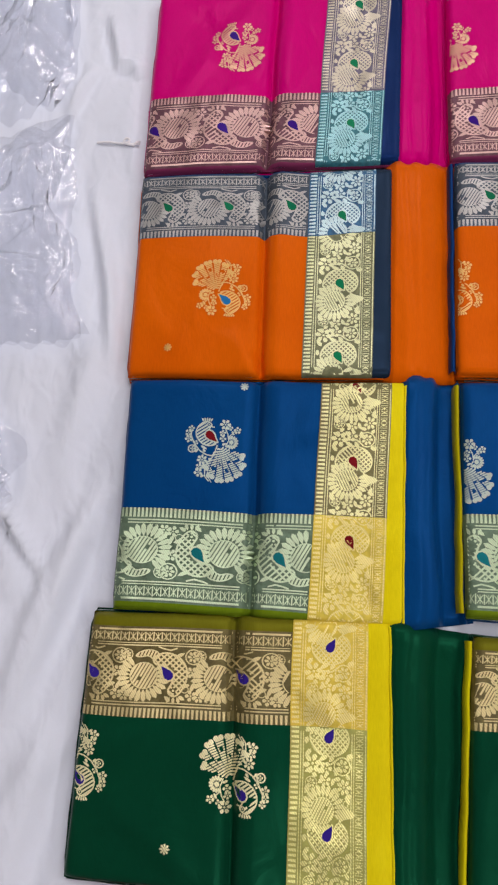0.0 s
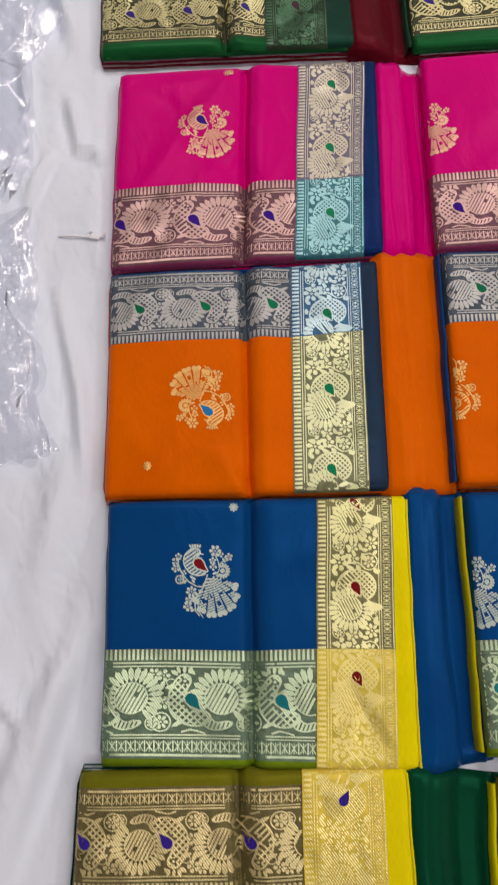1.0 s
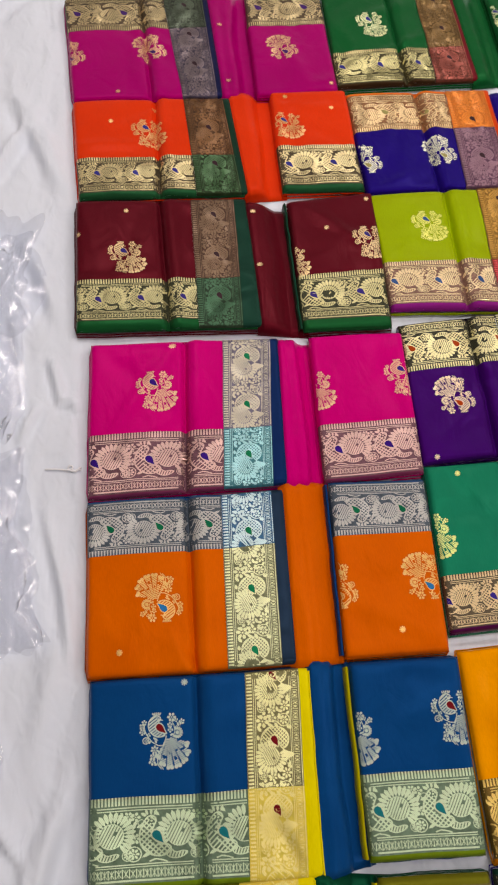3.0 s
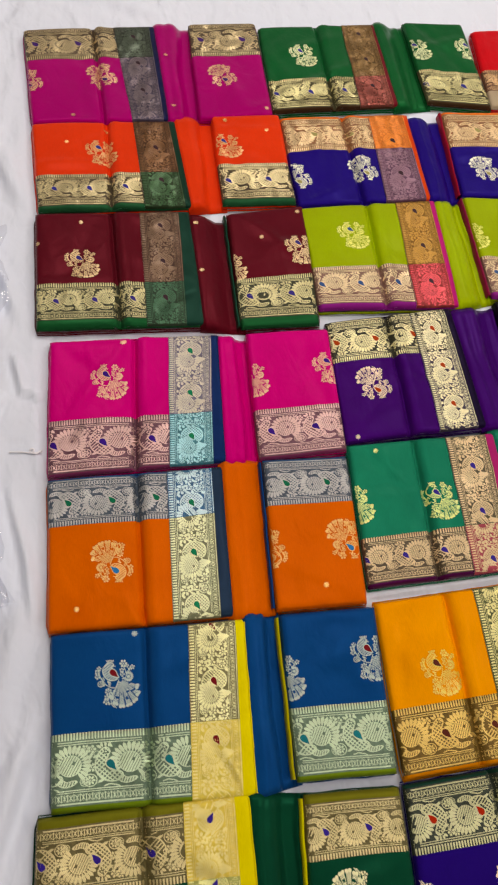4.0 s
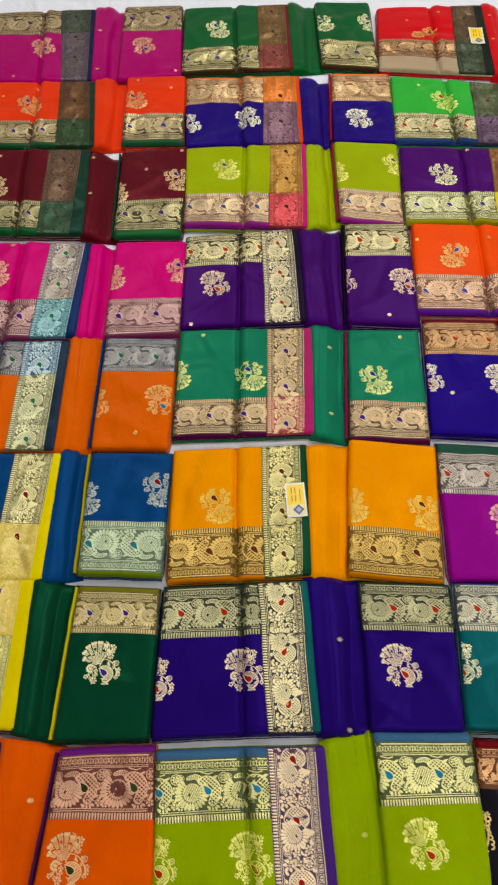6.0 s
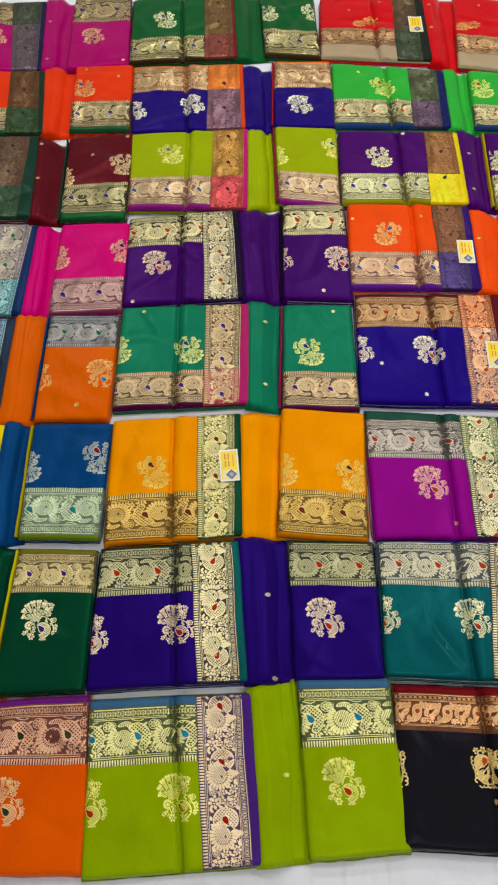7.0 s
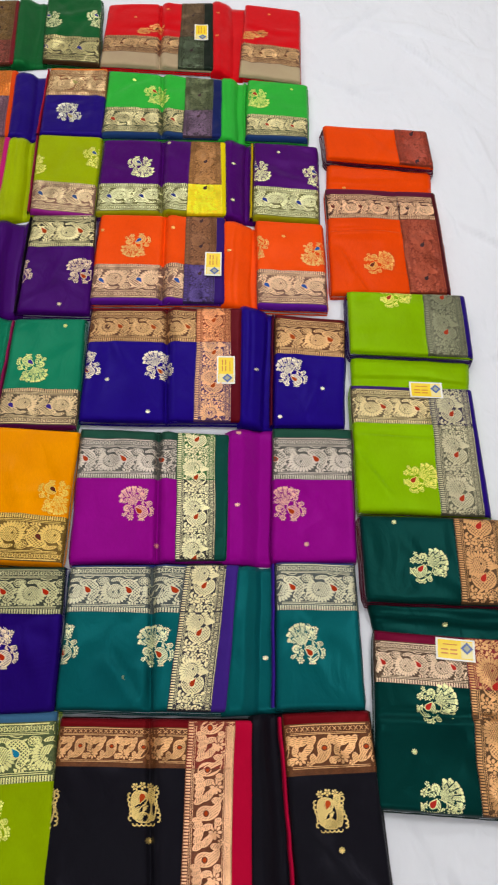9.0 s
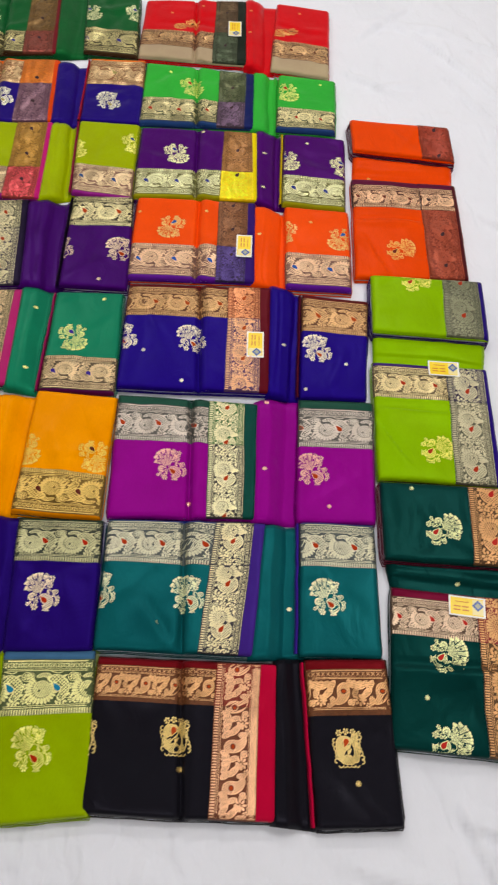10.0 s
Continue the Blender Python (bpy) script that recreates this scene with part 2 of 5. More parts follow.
# ---- the white sheet ----
# creases: start, end, height, width in metres
FOLDS = [
    ((-0.06, 0.30), (-0.02, 0.02), 0.007, 0.010), ((-0.10, -0.13), (-0.02, 0.10), 0.005, 0.022),
    ((-0.14, -0.42), (-0.03, -0.16), 0.012, 0.018), ((-0.20, -0.12), (-0.10, -0.27), 0.008, 0.007),
    ((-0.05, 0.62), (-0.03, 0.52), 0.008, 0.008), ((-0.11, 0.44), (-0.07, 0.52), 0.006, 0.008),
    ((-0.12, 0.72), (-0.11, 0.58), 0.006, 0.010), ((-0.04, 0.53), (0.01, 0.51), 0.008, 0.007),
    ((-0.12, 1.35), (-0.02, 1.05), 0.010, 0.020), ((-0.20, 1.05), (-0.06, 1.30), 0.008, 0.014),
    ((-0.10, 0.92), (-0.03, 0.70), 0.008, 0.016), ((-0.30, 1.55), (-0.05, 1.80), 0.010, 0.025),
    ((0.10, 1.86), (0.40, 1.74), 0.007, 0.020), ((0.05, 1.95), (0.25, 1.72), 0.006, 0.014),
    ((2.15, 1.60), (2.60, 1.05), 0.008, 0.010), ((2.30, 1.30), (2.52, 0.95), 0.006, 0.008),
    ((2.45, 1.02), (2.48, 0.70), 0.008, 0.012), ((2.40, 0.95), (2.62, 0.30), 0.006, 0.015),
    ((2.05, 1.55), (2.45, 1.48), 0.006, 0.018), ((2.35, 0.25), (2.55, -0.35), 0.007, 0.018),
    ((1.95, -1.02), (2.12, -1.10), 0.007, 0.015), ((2.18, -0.98), (2.20, -1.25), 0.008, 0.012),
    ((1.30, -1.05), (1.38, -1.30), 0.006, 0.012), ((1.62, -1.12), (1.70, -1.32), 0.006, 0.010),
    ((0.90, -1.04), (1.05, -1.30), 0.006, 0.014), ((-0.16, -0.72), (-0.08, -0.45), 0.010, 0.022),
    ((1.95, -0.98), (2.02, -1.22), 0.007, 0.012), ((2.16, -0.70), (2.30, -1.05), 0.006, 0.014), ((2.24, -0.30), (2.42, -0.62), 0.007, 0.012),
    ((1.70, -1.08), (1.92, -1.16), 0.006, 0.014), ((2.30, 0.60), (2.58, 0.42), 0.006, 0.012), ((2.26, 0.10), (2.44, 0.22), 0.005, 0.012),
    ((2.02, 1.42), (2.30, 1.66), 0.006, 0.014), ((2.34, 1.50), (2.62, 1.36), 0.006, 0.012), ((0.62, -1.05), (0.78, -1.22), 0.006, 0.012),
    ((1.96, 1.30), (2.20, 1.10), 0.006, 0.012), ((2.00, 1.18), (2.30, 1.20), 0.004, 0.012),
]


def sheet_height(x, y):
    calm = 0.25 if 0.0 < x < 1.88 and -0.95 < y < 1.62 else 1.0
    z = calm * (0.009 * noise.noise((x * 3.1 + 0.8 * y, y * 2.3, 0.4)) + 0.004 * noise.noise((x * 9 + y * 4, y * 5, 1.7)) + 0.0022 * noise.noise((x * 22 - y * 6, y * 9, 3.1)))
    for (ax, ay), (bx, by), high, wide in FOLDS:
        dx, dy = bx - ax, by - ay
        run = dx * dx + dy * dy
        k = ((x - ax) * dx + (y - ay) * dy) / run
        if -0.3 < k < 1.3:
            bend = 0.02 * math.sin(k * 4 + ax * 9)
            off = ((x - ax) * dy - (y - ay) * dx) / math.sqrt(run) + bend * math.sqrt(run)
            if abs(off) < 4 * wide:
                fade = max(0.0, 1 - (2 * k - 1) ** 2 * 0.8)
                z += 2.3 * high * fade * (math.exp(-(off / wide) ** 2) - 0.45 * math.exp(-((off - 1.6 * wide) / wide) ** 2))
    return min(z, 0.016) + BASE


def white_sheet():
    xs = np.concatenate([np.arange(-2.2, -0.42, 0.05), np.arange(-0.42, 0.08, 0.0065), np.arange(0.08, 1.9, 0.03), np.arange(1.9, 2.9, 0.011), np.arange(2.9, 4.4, 0.06)])
    ys = np.concatenate([np.arange(-3.0, -1.5, 0.05), np.arange(-1.5, 2.1, 0.011), np.arange(2.1, 3.9, 0.05)])
    verts = [(x, y, sheet_height(x, y) - 0.006) for y in ys for x in xs]
    n = len(xs)
    faces = [(j * n + i, j * n + i + 1, (j + 1) * n + i + 1, (j + 1) * n + i) for j in range(len(ys) - 1) for i in range(n - 1)]
    ob = mesh_part("white_sheet", verts, faces, sheet_cotton())
    return tagged(ob, "white cotton floor sheet, wrinkled, spread under the sarees", "sheet", kind="structure")


white_sheet()


# ---- flat woven shapes: each is (tag, polygon) in its own small plane ----
def spun(cx, cy, turn, pts):
    c, s = math.cos(turn), math.sin(turn)
    return [(cx + x * c - y * s, cy + x * s + y * c) for x, y in pts]


def petal(cx, cy, turn, long, wide, tag=0):
    return [(tag, spun(cx, cy, turn, [(0, 0), (0.35 * long, -0.42 * wide), (0.78 * long, -0.45 * wide), (long, 0), (0.78 * long, 0.45 * wide), (0.35 * long, 0.42 * wide)]))]


def stroke(pts, wide, tag=0):
    out = []
    for (ax, ay), (bx, by) in zip(pts, pts[1:]):
        d = math.hypot(bx - ax, by - ay) or 1
        nx, ny = -(by - ay) / d * wide / 2, (bx - ax) / d * wide / 2
        out.append((tag, [(ax - nx, ay - ny), (bx - nx, by - ny), (bx + nx, by + ny), (ax + nx, ay + ny)]))
    return out


def arc(cx, cy, rx, ry, a0, a1, wide, n=14, tag=0):
    pts = [(cx + rx * math.cos(a0 + (a1 - a0) * i / n), cy + ry * math.sin(a0 + (a1 - a0) * i / n)) for i in range(n + 1)]
    return stroke(pts, wide, tag)


def disc(cx, cy, r, n=8, tag=0):
    return [(tag, [(cx + r * math.cos(6.2832 * i / n), cy + r * math.sin(6.2832 * i / n)) for i in range(n)])]


def blossom(cx, cy, r, n=6, turn=0.0):
    out = disc(cx, cy, 0.17 * r, 6)
    for i in range(n):
        a = turn + 6.2832 * i / n
        out += petal(cx + 0.24 * r * math.cos(a), cy + 0.24 * r * math.sin(a), a, 0.78 * r, r * 3.5 / n)
    return out


def rosette(cx, cy, r):
    return arc(cx, cy, r, r, 0, 6.2832, r * 0.16, 12) + blossom(cx, cy, r * 0.78, 7)


def leaf_drop(cx, cy, turn, long, wide):
    """A coloured drop in a bright rim."""
    rim = [(-0.5, 0.0), (-0.42, -0.34), (-0.2, -0.5), (0.08, -0.42), (0.34, -0.2), (0.62, 0.06), (0.34, 0.2), (0.08, 0.4), (-0.2, 0.48), (-0.42, 0.32)]
    out = stroke(spun(cx, cy, turn, [(x * long, y * wide) for x, y in rim + rim[:1]]), wide * 0.16)
    out.append((1, spun(cx, cy, turn, [(x * long * 0.9, y * wide * 0.88) for x, y in rim])))
    return out


def curl(cx, cy, r, turn, hand=1):
    pts = [(r * (1 - i / 16) * math.cos(hand * i * 0.5), r * (1 - i / 16) * math.sin(hand * i * 0.5)) for i in range(13)]
    return stroke(spun(cx, cy, turn, pts), 0.2 * r)


def rounded(pts, times=2):
    """Smooths a closed outline by cutting its corners."""
    for _ in range(times):
        out = []
        for (ax, ay), (bx, by) in zip(pts, pts[1:] + pts[:1]):
            out += [(0.75 * ax + 0.25 * bx, 0.75 * ay + 0.25 * by), (0.25 * ax + 0.75 * bx, 0.25 * ay + 0.75 * by)]
        pts = out
    return pts


def hatched(pts, turn, pitch, wide, holes=(), rim=0.0):
    """Fills an outline with parallel threads, leaving round holes open."""
    c, s = math.cos(turn), math.sin(turn)
    q = [(x * c + y * s, -x * s + y * c) for x, y in pts]
    gaps = [(x * c + y * s, -x * s + y * c, r) for x, y, r in holes]
    out = []
    v = min(y for _, y in q) + pitch * 0.5
    top = max(y for _, y in q)
    while v < top:
        cuts = sorted(ax + (v - ay) / (by - ay) * (bx - ax) for (ax, ay), (bx, by) in zip(q, q[1:] + q[:1]) if (ay > v) != (by > v))
        spans = list(zip(cuts[::2], cuts[1::2]))
        for hx, hy, r in gaps:
            if abs(v - hy) < r:
                half = math.sqrt(r * r - (v - hy) ** 2)
                rest = []
                for a, b in spans:
                    rest += [(a, min(b, hx - half)), (max(a, hx + half), b)]
                spans = [(a, b) for a, b in rest if b > a]
        for a, b in spans:
            if b - a > 0.02:
                n = max(1, int((b - a) / 0.3))
                line = [(a + (b - a) * i / n, v) for i in range(n + 1)]
                out += stroke([(x * c - y * s, x * s + y * c) for x, y in line], wide)
        v += pitch
    if rim:
        out += stroke(pts + pts[:1], rim)
    return out


def crossed(pts, pitch, wide, holes=(), rim=0.0):
    return hatched(pts, 0.8, pitch, wide, holes) + hatched(pts, -0.75, pitch, wide, holes, rim)


def ring(cx, cy, rx, ry, n=20):
    return [(cx + rx * math.cos(6.2832 * i / n), cy + ry * math.sin(6.2832 * i / n)) for i in range(n)]


def feather_fan(cx, cy, r, a0, a1, n, lean=0.6):
    """A spread tail: close petals round a threaded heart with a curved seed in it."""
    out = []
    step = (a1 - a0) / n
    for i in range(n):
        a = a0 + step * (i + 0.5)
        out += petal(cx + 0.49 * r * math.cos(a), cy + 0.49 * r * math.sin(a), a, 0.53 * r, 0.80 * r * abs(step))
    heart = ring(cx - 0.03 * r, cy - 0.03 * r, 0.52 * r, 0.52 * r)
    out += hatched(heart, lean + 0.5, 0.120 * r, 0.086 * r, [(cx + 0.16 * r * math.cos(lean), cy + 0.16 * r * math.sin(lean), 0.09 * r)], 0.04 * r)
    return out


def border_unit(flip):
    """One repeat of the border, 1.3 long and 1 high: a threaded crescent with its drop, a spread fan, blossoms and scrolls."""
    body = rounded([(0.30, 0.86), (0.42, 0.92), (0.52, 0.82), (0.44, 0.68), (0.40, 0.52), (0.52, 0.36), (0.74, 0.34), (0.80, 0.22), (0.62, 0.10), (0.36, 0.14), (0.18, 0.34), (0.17, 0.60)])
    out = crossed(body, 0.075, 0.030, [(0.41, 0.80, 0.05), (0.52, 0.48, 0.13)], 0.032)
    out += disc(0.41, 0.80, 0.025, 6)
    out += leaf_drop(0.53, 0.49, -0.95, 0.30, 0.20)
    out += feather_fan(0.95, 0.55, 0.46, -1.0, math.pi + 0.65, 19)
    neck = rounded([(0.66, 0.12), (0.82, 0.05), (1.00, 0.08), (1.12, 0.18), (1.00, 0.20), (0.86, 0.16), (0.76, 0.26)])
    out += hatched(neck, 1.2, 0.055, 0.034, (), 0.022)
    for k in range(3):
        out += petal(0.34 + 0.06 * k, 0.91, 1.95 - 0.4 * k, 0.12, 0.06)
    out += stroke([(0.36, 0.02), (0.48, 0.06), (0.62, 0.03), (0.70, 0.0)], 0.028)
    out += rosette(0.07, 0.17, 0.14) + rosette(1.25, 0.15, 0.10) + blossom(0.09, 0.46, 0.11, 6) + blossom(0.10, 0.88, 0.10, 5) + blossom(1.26, 0.90, 0.10, 6)
    for x, y, a, size in ((0.04, 0.62, 1.2, 0.20), (0.12, 0.68, 0.3, 0.13), (0.56, 0.90, 2.4, 0.14), (0.22, 0.10, 0.5, 0.18), (0.02, 0.34, 2.0, 0.14), (0.20, 0.96, -0.5, 0.13)):
        out += petal(x, y, a, size, 0.075)
    out += curl(0.20, 0.76, 0.08, 0.5) + curl(1.12, 0.96, 0.07, 2.5)
    return [(t, [(1.3 - x, y) for x, y in p]) for t, p in out] if flip else out


def pallu_unit():
    """One repeat of the end piece, 1 wide and 1.8 long."""
    body = rounded([(0.10, 0.78), (0.20, 0.86), (0.32, 0.78), (0.40, 0.64), (0.54, 0.64), (0.64, 0.80), (0.72, 0.98), (0.88, 0.92), (0.95, 0.70), (0.86, 0.48), (0.62, 0.36), (0.36, 0.38), (0.18, 0.52)])
    out = crossed(body, 0.075, 0.034, [(0.20, 0.74, 0.05), (0.54, 0.74, 0.12)], 0.034)
    out += disc(0.20, 0.74, 0.025, 6) + leaf_drop(0.53, 0.75, math.pi / 2 - 0.55, 0.32, 0.22)
    out += feather_fan(0.42, 1.18, 0.46, -0.45, math.pi * 2 - 1.05, 21)
    for k in range(6):
        out += petal(0.74 + 0.025 * k, 0.94 + 0.025 * k, 1.15 - 0.16 * k, 0.38 - 0.03 * k, 0.09)
    for k in range(3):
        out += petal(0.14, 0.84, 2.2 + 0.45 * k, 0.12, 0.06)
    out += rosette(0.80, 0.20, 0.17) + blossom(0.18, 0.22, 0.19, 6, 0.2) + blossom(0.46, 0.14, 0.13, 5)
    for x, y, a, size in ((0.30, 0.28, 0.5, 0.22), (0.52, 0.26, 0.9, 0.16), (0.60, 0.10, 0.3, 0.18), (0.02, 0.34, 0.9, 0.2), (0.02, 0.06, 0.4, 0.18), (0.30, 0.04, 0.8, 0.16), (0.88, 0.36, 0.5, 0.16),
                          (0.96, 1.30, 1.9, 0.20), (0.86, 1.42, 0.4, 0.16), (0.74, 1.48, 2.4, 0.16), (0.04, 0.58, 1.4, 0.15), (0.03, 1.46, 0.9, 0.15), (0.64, 0.02, 1.0, 0.1)):
        out += petal(x, y, a, size, 0.10)
    out += rosette(0.16, 1.66, 0.12) + blossom(0.44, 1.72, 0.13, 6, 0.3) + blossom(0.84, 1.62, 0.15, 7)
    for x, y, a, size in ((0.30, 1.66, 0.7, 0.16), (0.58, 1.62, 1.2, 0.16), (0.62, 1.74, 0.2, 0.16), (0.02, 1.54, 0.6, 0.14), (0.96, 1.76, 2.2, 0.12), (0.28, 1.78, 2.6, 0.12)):
        out += petal(x, y, a, size, 0.09)
    out += curl(0.94, 0.40, 0.08, 0, -1) + curl(0.90, 1.30, 0.09, 1.0) + stroke([(0.20, 0.10), (0.34, 0.24), (0.56, 0.22), (0.72, 0.34)], 0.035)
    return out


def figs_unit():
    """Large leaf sprays with a curved seed shape, for the weave with no fans; 1 wide and 1.3 long."""
    seed = rounded([(0.10, 0.16), (0.30, 0.04), (0.62, 0.06), (0.86, 0.24), (0.94, 0.52), (0.80, 0.56), (0.66, 0.42), (0.44, 0.46), (0.20, 0.40)])
    out = hatched(seed, 0.6, 0.062, 0.048, [(0.44, 0.24, 0.12)], 0.035)
    out.append((1, [(0.44, 0.15), (0.51, 0.24), (0.44, 0.33), (0.37, 0.24)]))
    out += arc(0.44, 0.24, 0.12, 0.12, 0, 6.2832, 0.03, 10)
    for x, y, a, long, wide in ((0.02, 0.50, 0.55, 0.50, 0.20), (0.30, 0.58, 0.75, 0.56, 0.22), (0.06, 0.68, 0.85, 0.46, 0.20), (0.50, 0.86, 0.3, 0.34, 0.18), (0.04, 0.92, 0.5, 0.44, 0.20),
                                (0.30, 1.10, 0.3, 0.40, 0.18), (0.02, 1.12, 0.4, 0.36, 0.18), (0.60, 0.62, 0.0, 0.36, 0.18), (0.70, 1.26, 0.1, 0.28, 0.14), (0.02, 1.28, 0.1, 0.30, 0.12), (0.0, 0.02, 0.5, 0.18, 0.1), (0.72, 0.04, 0.2, 0.24, 0.12)):
        leaf = rounded(spun(x, y, a, [(0, 0), (0.3 * long, -0.5 * wide), (0.75 * long, -0.42 * wide), (long, 0), (0.7 * long, 0.42 * wide), (0.3 * long, 0.5 * wide)]), 1)
        out += hatched(leaf, a + 0.9, 0.060, 0.046, (), 0.028)
    out += blossom(0.76, 1.02, 0.22, 8) + blossom(0.94, 0.74, 0.10, 5)
    return out


def buta(kind):
    """A large flower spray, about 1 wide and 1.2 high: spread fan above, threaded crescent with its drop below, sprigs at both sides."""
    out = []
    if kind == 3:
        neck = rounded([(-0.44, 0.16), (-0.34, 0.36), (-0.10, 0.40), (0.14, 0.30), (0.06, 0.02), (-0.10, -0.06), (-0.20, -0.22), (-0.22, -0.44), (-0.38, -0.40), (-0.40, -0.16)])
        out += hatched(neck, 0.5, 0.048, 0.042, [(-0.08, 0.18, 0.12)], 0.03)
        out += leaf_drop(-0.08, 0.18, -2.0, 0.30, 0.22)
        column = rounded([(0.14, 0.46), (0.36, 0.46), (0.30, 0.20), (0.40, -0.10), (0.30, -0.50), (0.12, -0.40), (0.22, -0.10), (0.12, 0.20)])
        out += hatched(column, -0.5, 0.052, 0.040, (), 0.035)
        for i in range(7):
            out += arc(0.40 + 0.06 * math.sin(i * 0.9 + 1), -0.44 + i * 0.13, 0.065, 0.065, -2.0, 2.0, 0.045, 6)
        for i in range(6):
            out += arc(-0.44 + 0.04 * math.sin(i * 1.1), -0.40 + i * 0.13, 0.06, 0.065, 1.2, 5.0, 0.04, 6)
        wing = rounded([(-0.30, -0.48), (-0.02, -0.52), (0.20, -0.50), (0.14, -0.30), (-0.04, -0.20), (-0.22, -0.28)])
        out += hatched(wing, 0.9, 0.055, 0.042, (), 0.03)
        for x, y, r, n in ((-0.30, 0.50, 0.12, 6), (-0.06, 0.54, 0.12, 5), (0.18, 0.52, 0.11, 6), (0.38, 0.46, 0.09, 5), (0.02, -0.06, 0.09, 5)):
            out += blossom(x, y, r, n, x * 7)
        for k in range(5):
            out += arc(-0.30 + 0.14 * k, -0.54, 0.07, 0.07, math.pi, 2 * math.pi, 0.035, 6)
        out += petal(-0.06, -0.22, 0.9, 0.2, 0.10) + petal(0.24, 0.0, 1.4, 0.2, 0.08)
        return out
    # spread fan: seven threaded feathers with round ends, dark ribs left between them
    ax, ay = -0.107, -0.087
    reaches = (0.40, 0.50, 0.56, 0.58, 0.58, 0.53, 0.43)
    for k, reach in enumerate(reaches):
        turn = 2.74 - 0.288 * k
        dx, dy = math.cos(turn), math.sin(turn)
        feather = [(0.04, -0.010), (reach * 0.5, -0.062 * reach), (reach, -0.112 * reach), (reach + 0.055, 0.0), (reach, 0.112 * reach), (reach * 0.5, 0.062 * reach), (0.04, 0.010)]
        spots = [(ax + dx * reach * 0.78, ay + dy * reach * 0.78, 0.034)] if k % 2 else [(ax + dx * reach * 0.55, ay + dy * reach * 0.55, 0.022)]
        out += hatched(spun(ax, ay, turn, feather), 0.42, 0.037, 0.026, spots)
        for w in (-0.07 * reach, 0.07 * reach):
            out += disc(ax + dx * (reach + 0.035) - dy * w, ay + dy * (reach + 0.035) + dx * w, 0.045, 8)
    # threaded crescent with its drop, a small ring and a frill of points
    body = rounded([(-0.05, -0.12), (0.10, -0.08), (0.24, -0.13), (0.33, -0.25), (0.34, -0.37), (0.28, -0.47), (0.18, -0.54), (0.09, -0.52), (0.05, -0.46), (0.10, -0.41), (0.14, -0.32), (0.10, -0.22), (0.01, -0.17)])
    out += hatched(body, 0.62, 0.052, 0.032, [(0.11, -0.475, 0.03)], 0.022)
    out += leaf_drop(0.06, -0.262, 2.38, 0.27, 0.17)
    out += arc(0.11, -0.475, 0.036, 0.036, 0, 6.2832, 0.016, 8) + disc(0.11, -0.475, 0.014, 5)
    out += stroke([(0.06, -0.44), (0.01, -0.43)], 0.020)
    for k in range(5):
        out += petal(0.09 + 0.028 * k, -0.53, -2.1 + 0.28 * k, 0.075, 0.034)
    # stems
    out += stroke([(-0.06, -0.11), (-0.03, -0.01), (0.02, 0.09), (0.12, 0.08), (0.25, 0.01), (0.36, -0.12), (0.42, -0.26), (0.42, -0.36)], 0.022)
    out += stroke([(0.0, 0.02), (0.01, 0.11), (0.09, 0.20)], 0.018) + stroke([(0.07, 0.55), (0.14, 0.47), (0.15, 0.32), (0.10, 0.21)], 0.020) + stroke([(0.02, 0.57), (0.09, 0.47), (0.10, 0.33)], 0.016)
    out += stroke([(-0.20, -0.08), (-0.25, -0.20), (-0.23, -0.32), (-0.18, -0.42)], 0.018) + stroke([(-0.24, -0.26), (-0.34, -0.36)], 0.016)
    out += arc(0.39, -0.02, 0.066, 0.066, 0, 6.2832, 0.022, 10) + blossom(0.38, -0.02, 0.042, 4)
    # blossoms, each petal apart
    for x, y, r, n in ((0.26, 0.40, 0.066, 5), (0.25, 0.30, 0.048, 4), (0.20, 0.17, 0.078, 7), (0.46, -0.20, 0.060, 5), (0.47, -0.31, 0.052, 4), (0.42, -0.39, 0.050, 5), (0.33, -0.13, 0.040, 4),
                       (-0.40, -0.39, 0.054, 5), (-0.34, -0.35, 0.040, 4), (-0.18, -0.49, 0.082, 6), (-0.15, -0.23, 0.050, 4), (-0.14, -0.33, 0.050, 5), (-0.27, -0.43, 0.040, 4)):
        out += blossom(x, y, r * 1.22, n, x * 9 + y)
    for k in range(11):
        a = 0.9 + 0.42 * k
        out += petal(-0.30 + 0.045 * math.cos(a), -0.17 + 0.045 * math.sin(a), a, 0.085, 0.042)
    out += disc(-0.30, -0.17, 0.042, 8)
    for x, y, turn, long in ((0.12, -0.02, -0.5, 0.13), (0.20, -0.03, 2.3, 0.08), (0.28, -0.02, 0.9, 0.08), (-0.22, -0.15, 0.4, 0.09), (0.15, 0.44, 0.5, 0.08)):
        out += petal(x, y, turn, long, 0.045)
    return out


UNITS = {"border": border_unit(False), "border_back": border_unit(True), "pallu": pallu_unit(), "pallu_turned": [(t, [(x, 1.80 - y) for x, y in p]) for t, p in pallu_unit()], "figs": figs_unit(), "figs_border": [(t, [(1.3 - y, x) for x, y in p]) for t, p in figs_unit()]}
BUTAS = [buta(0), [(t, [(-x, y) for x, y in p]) for t, p in buta(0)], [(t, [(-0.95 * y, 0.55 * x - 0.25 * y) for x, y in p]) for t, p in buta(0)], buta(3), [(t, [(y, -x) for x, y in p]) for t, p in buta(0)]]


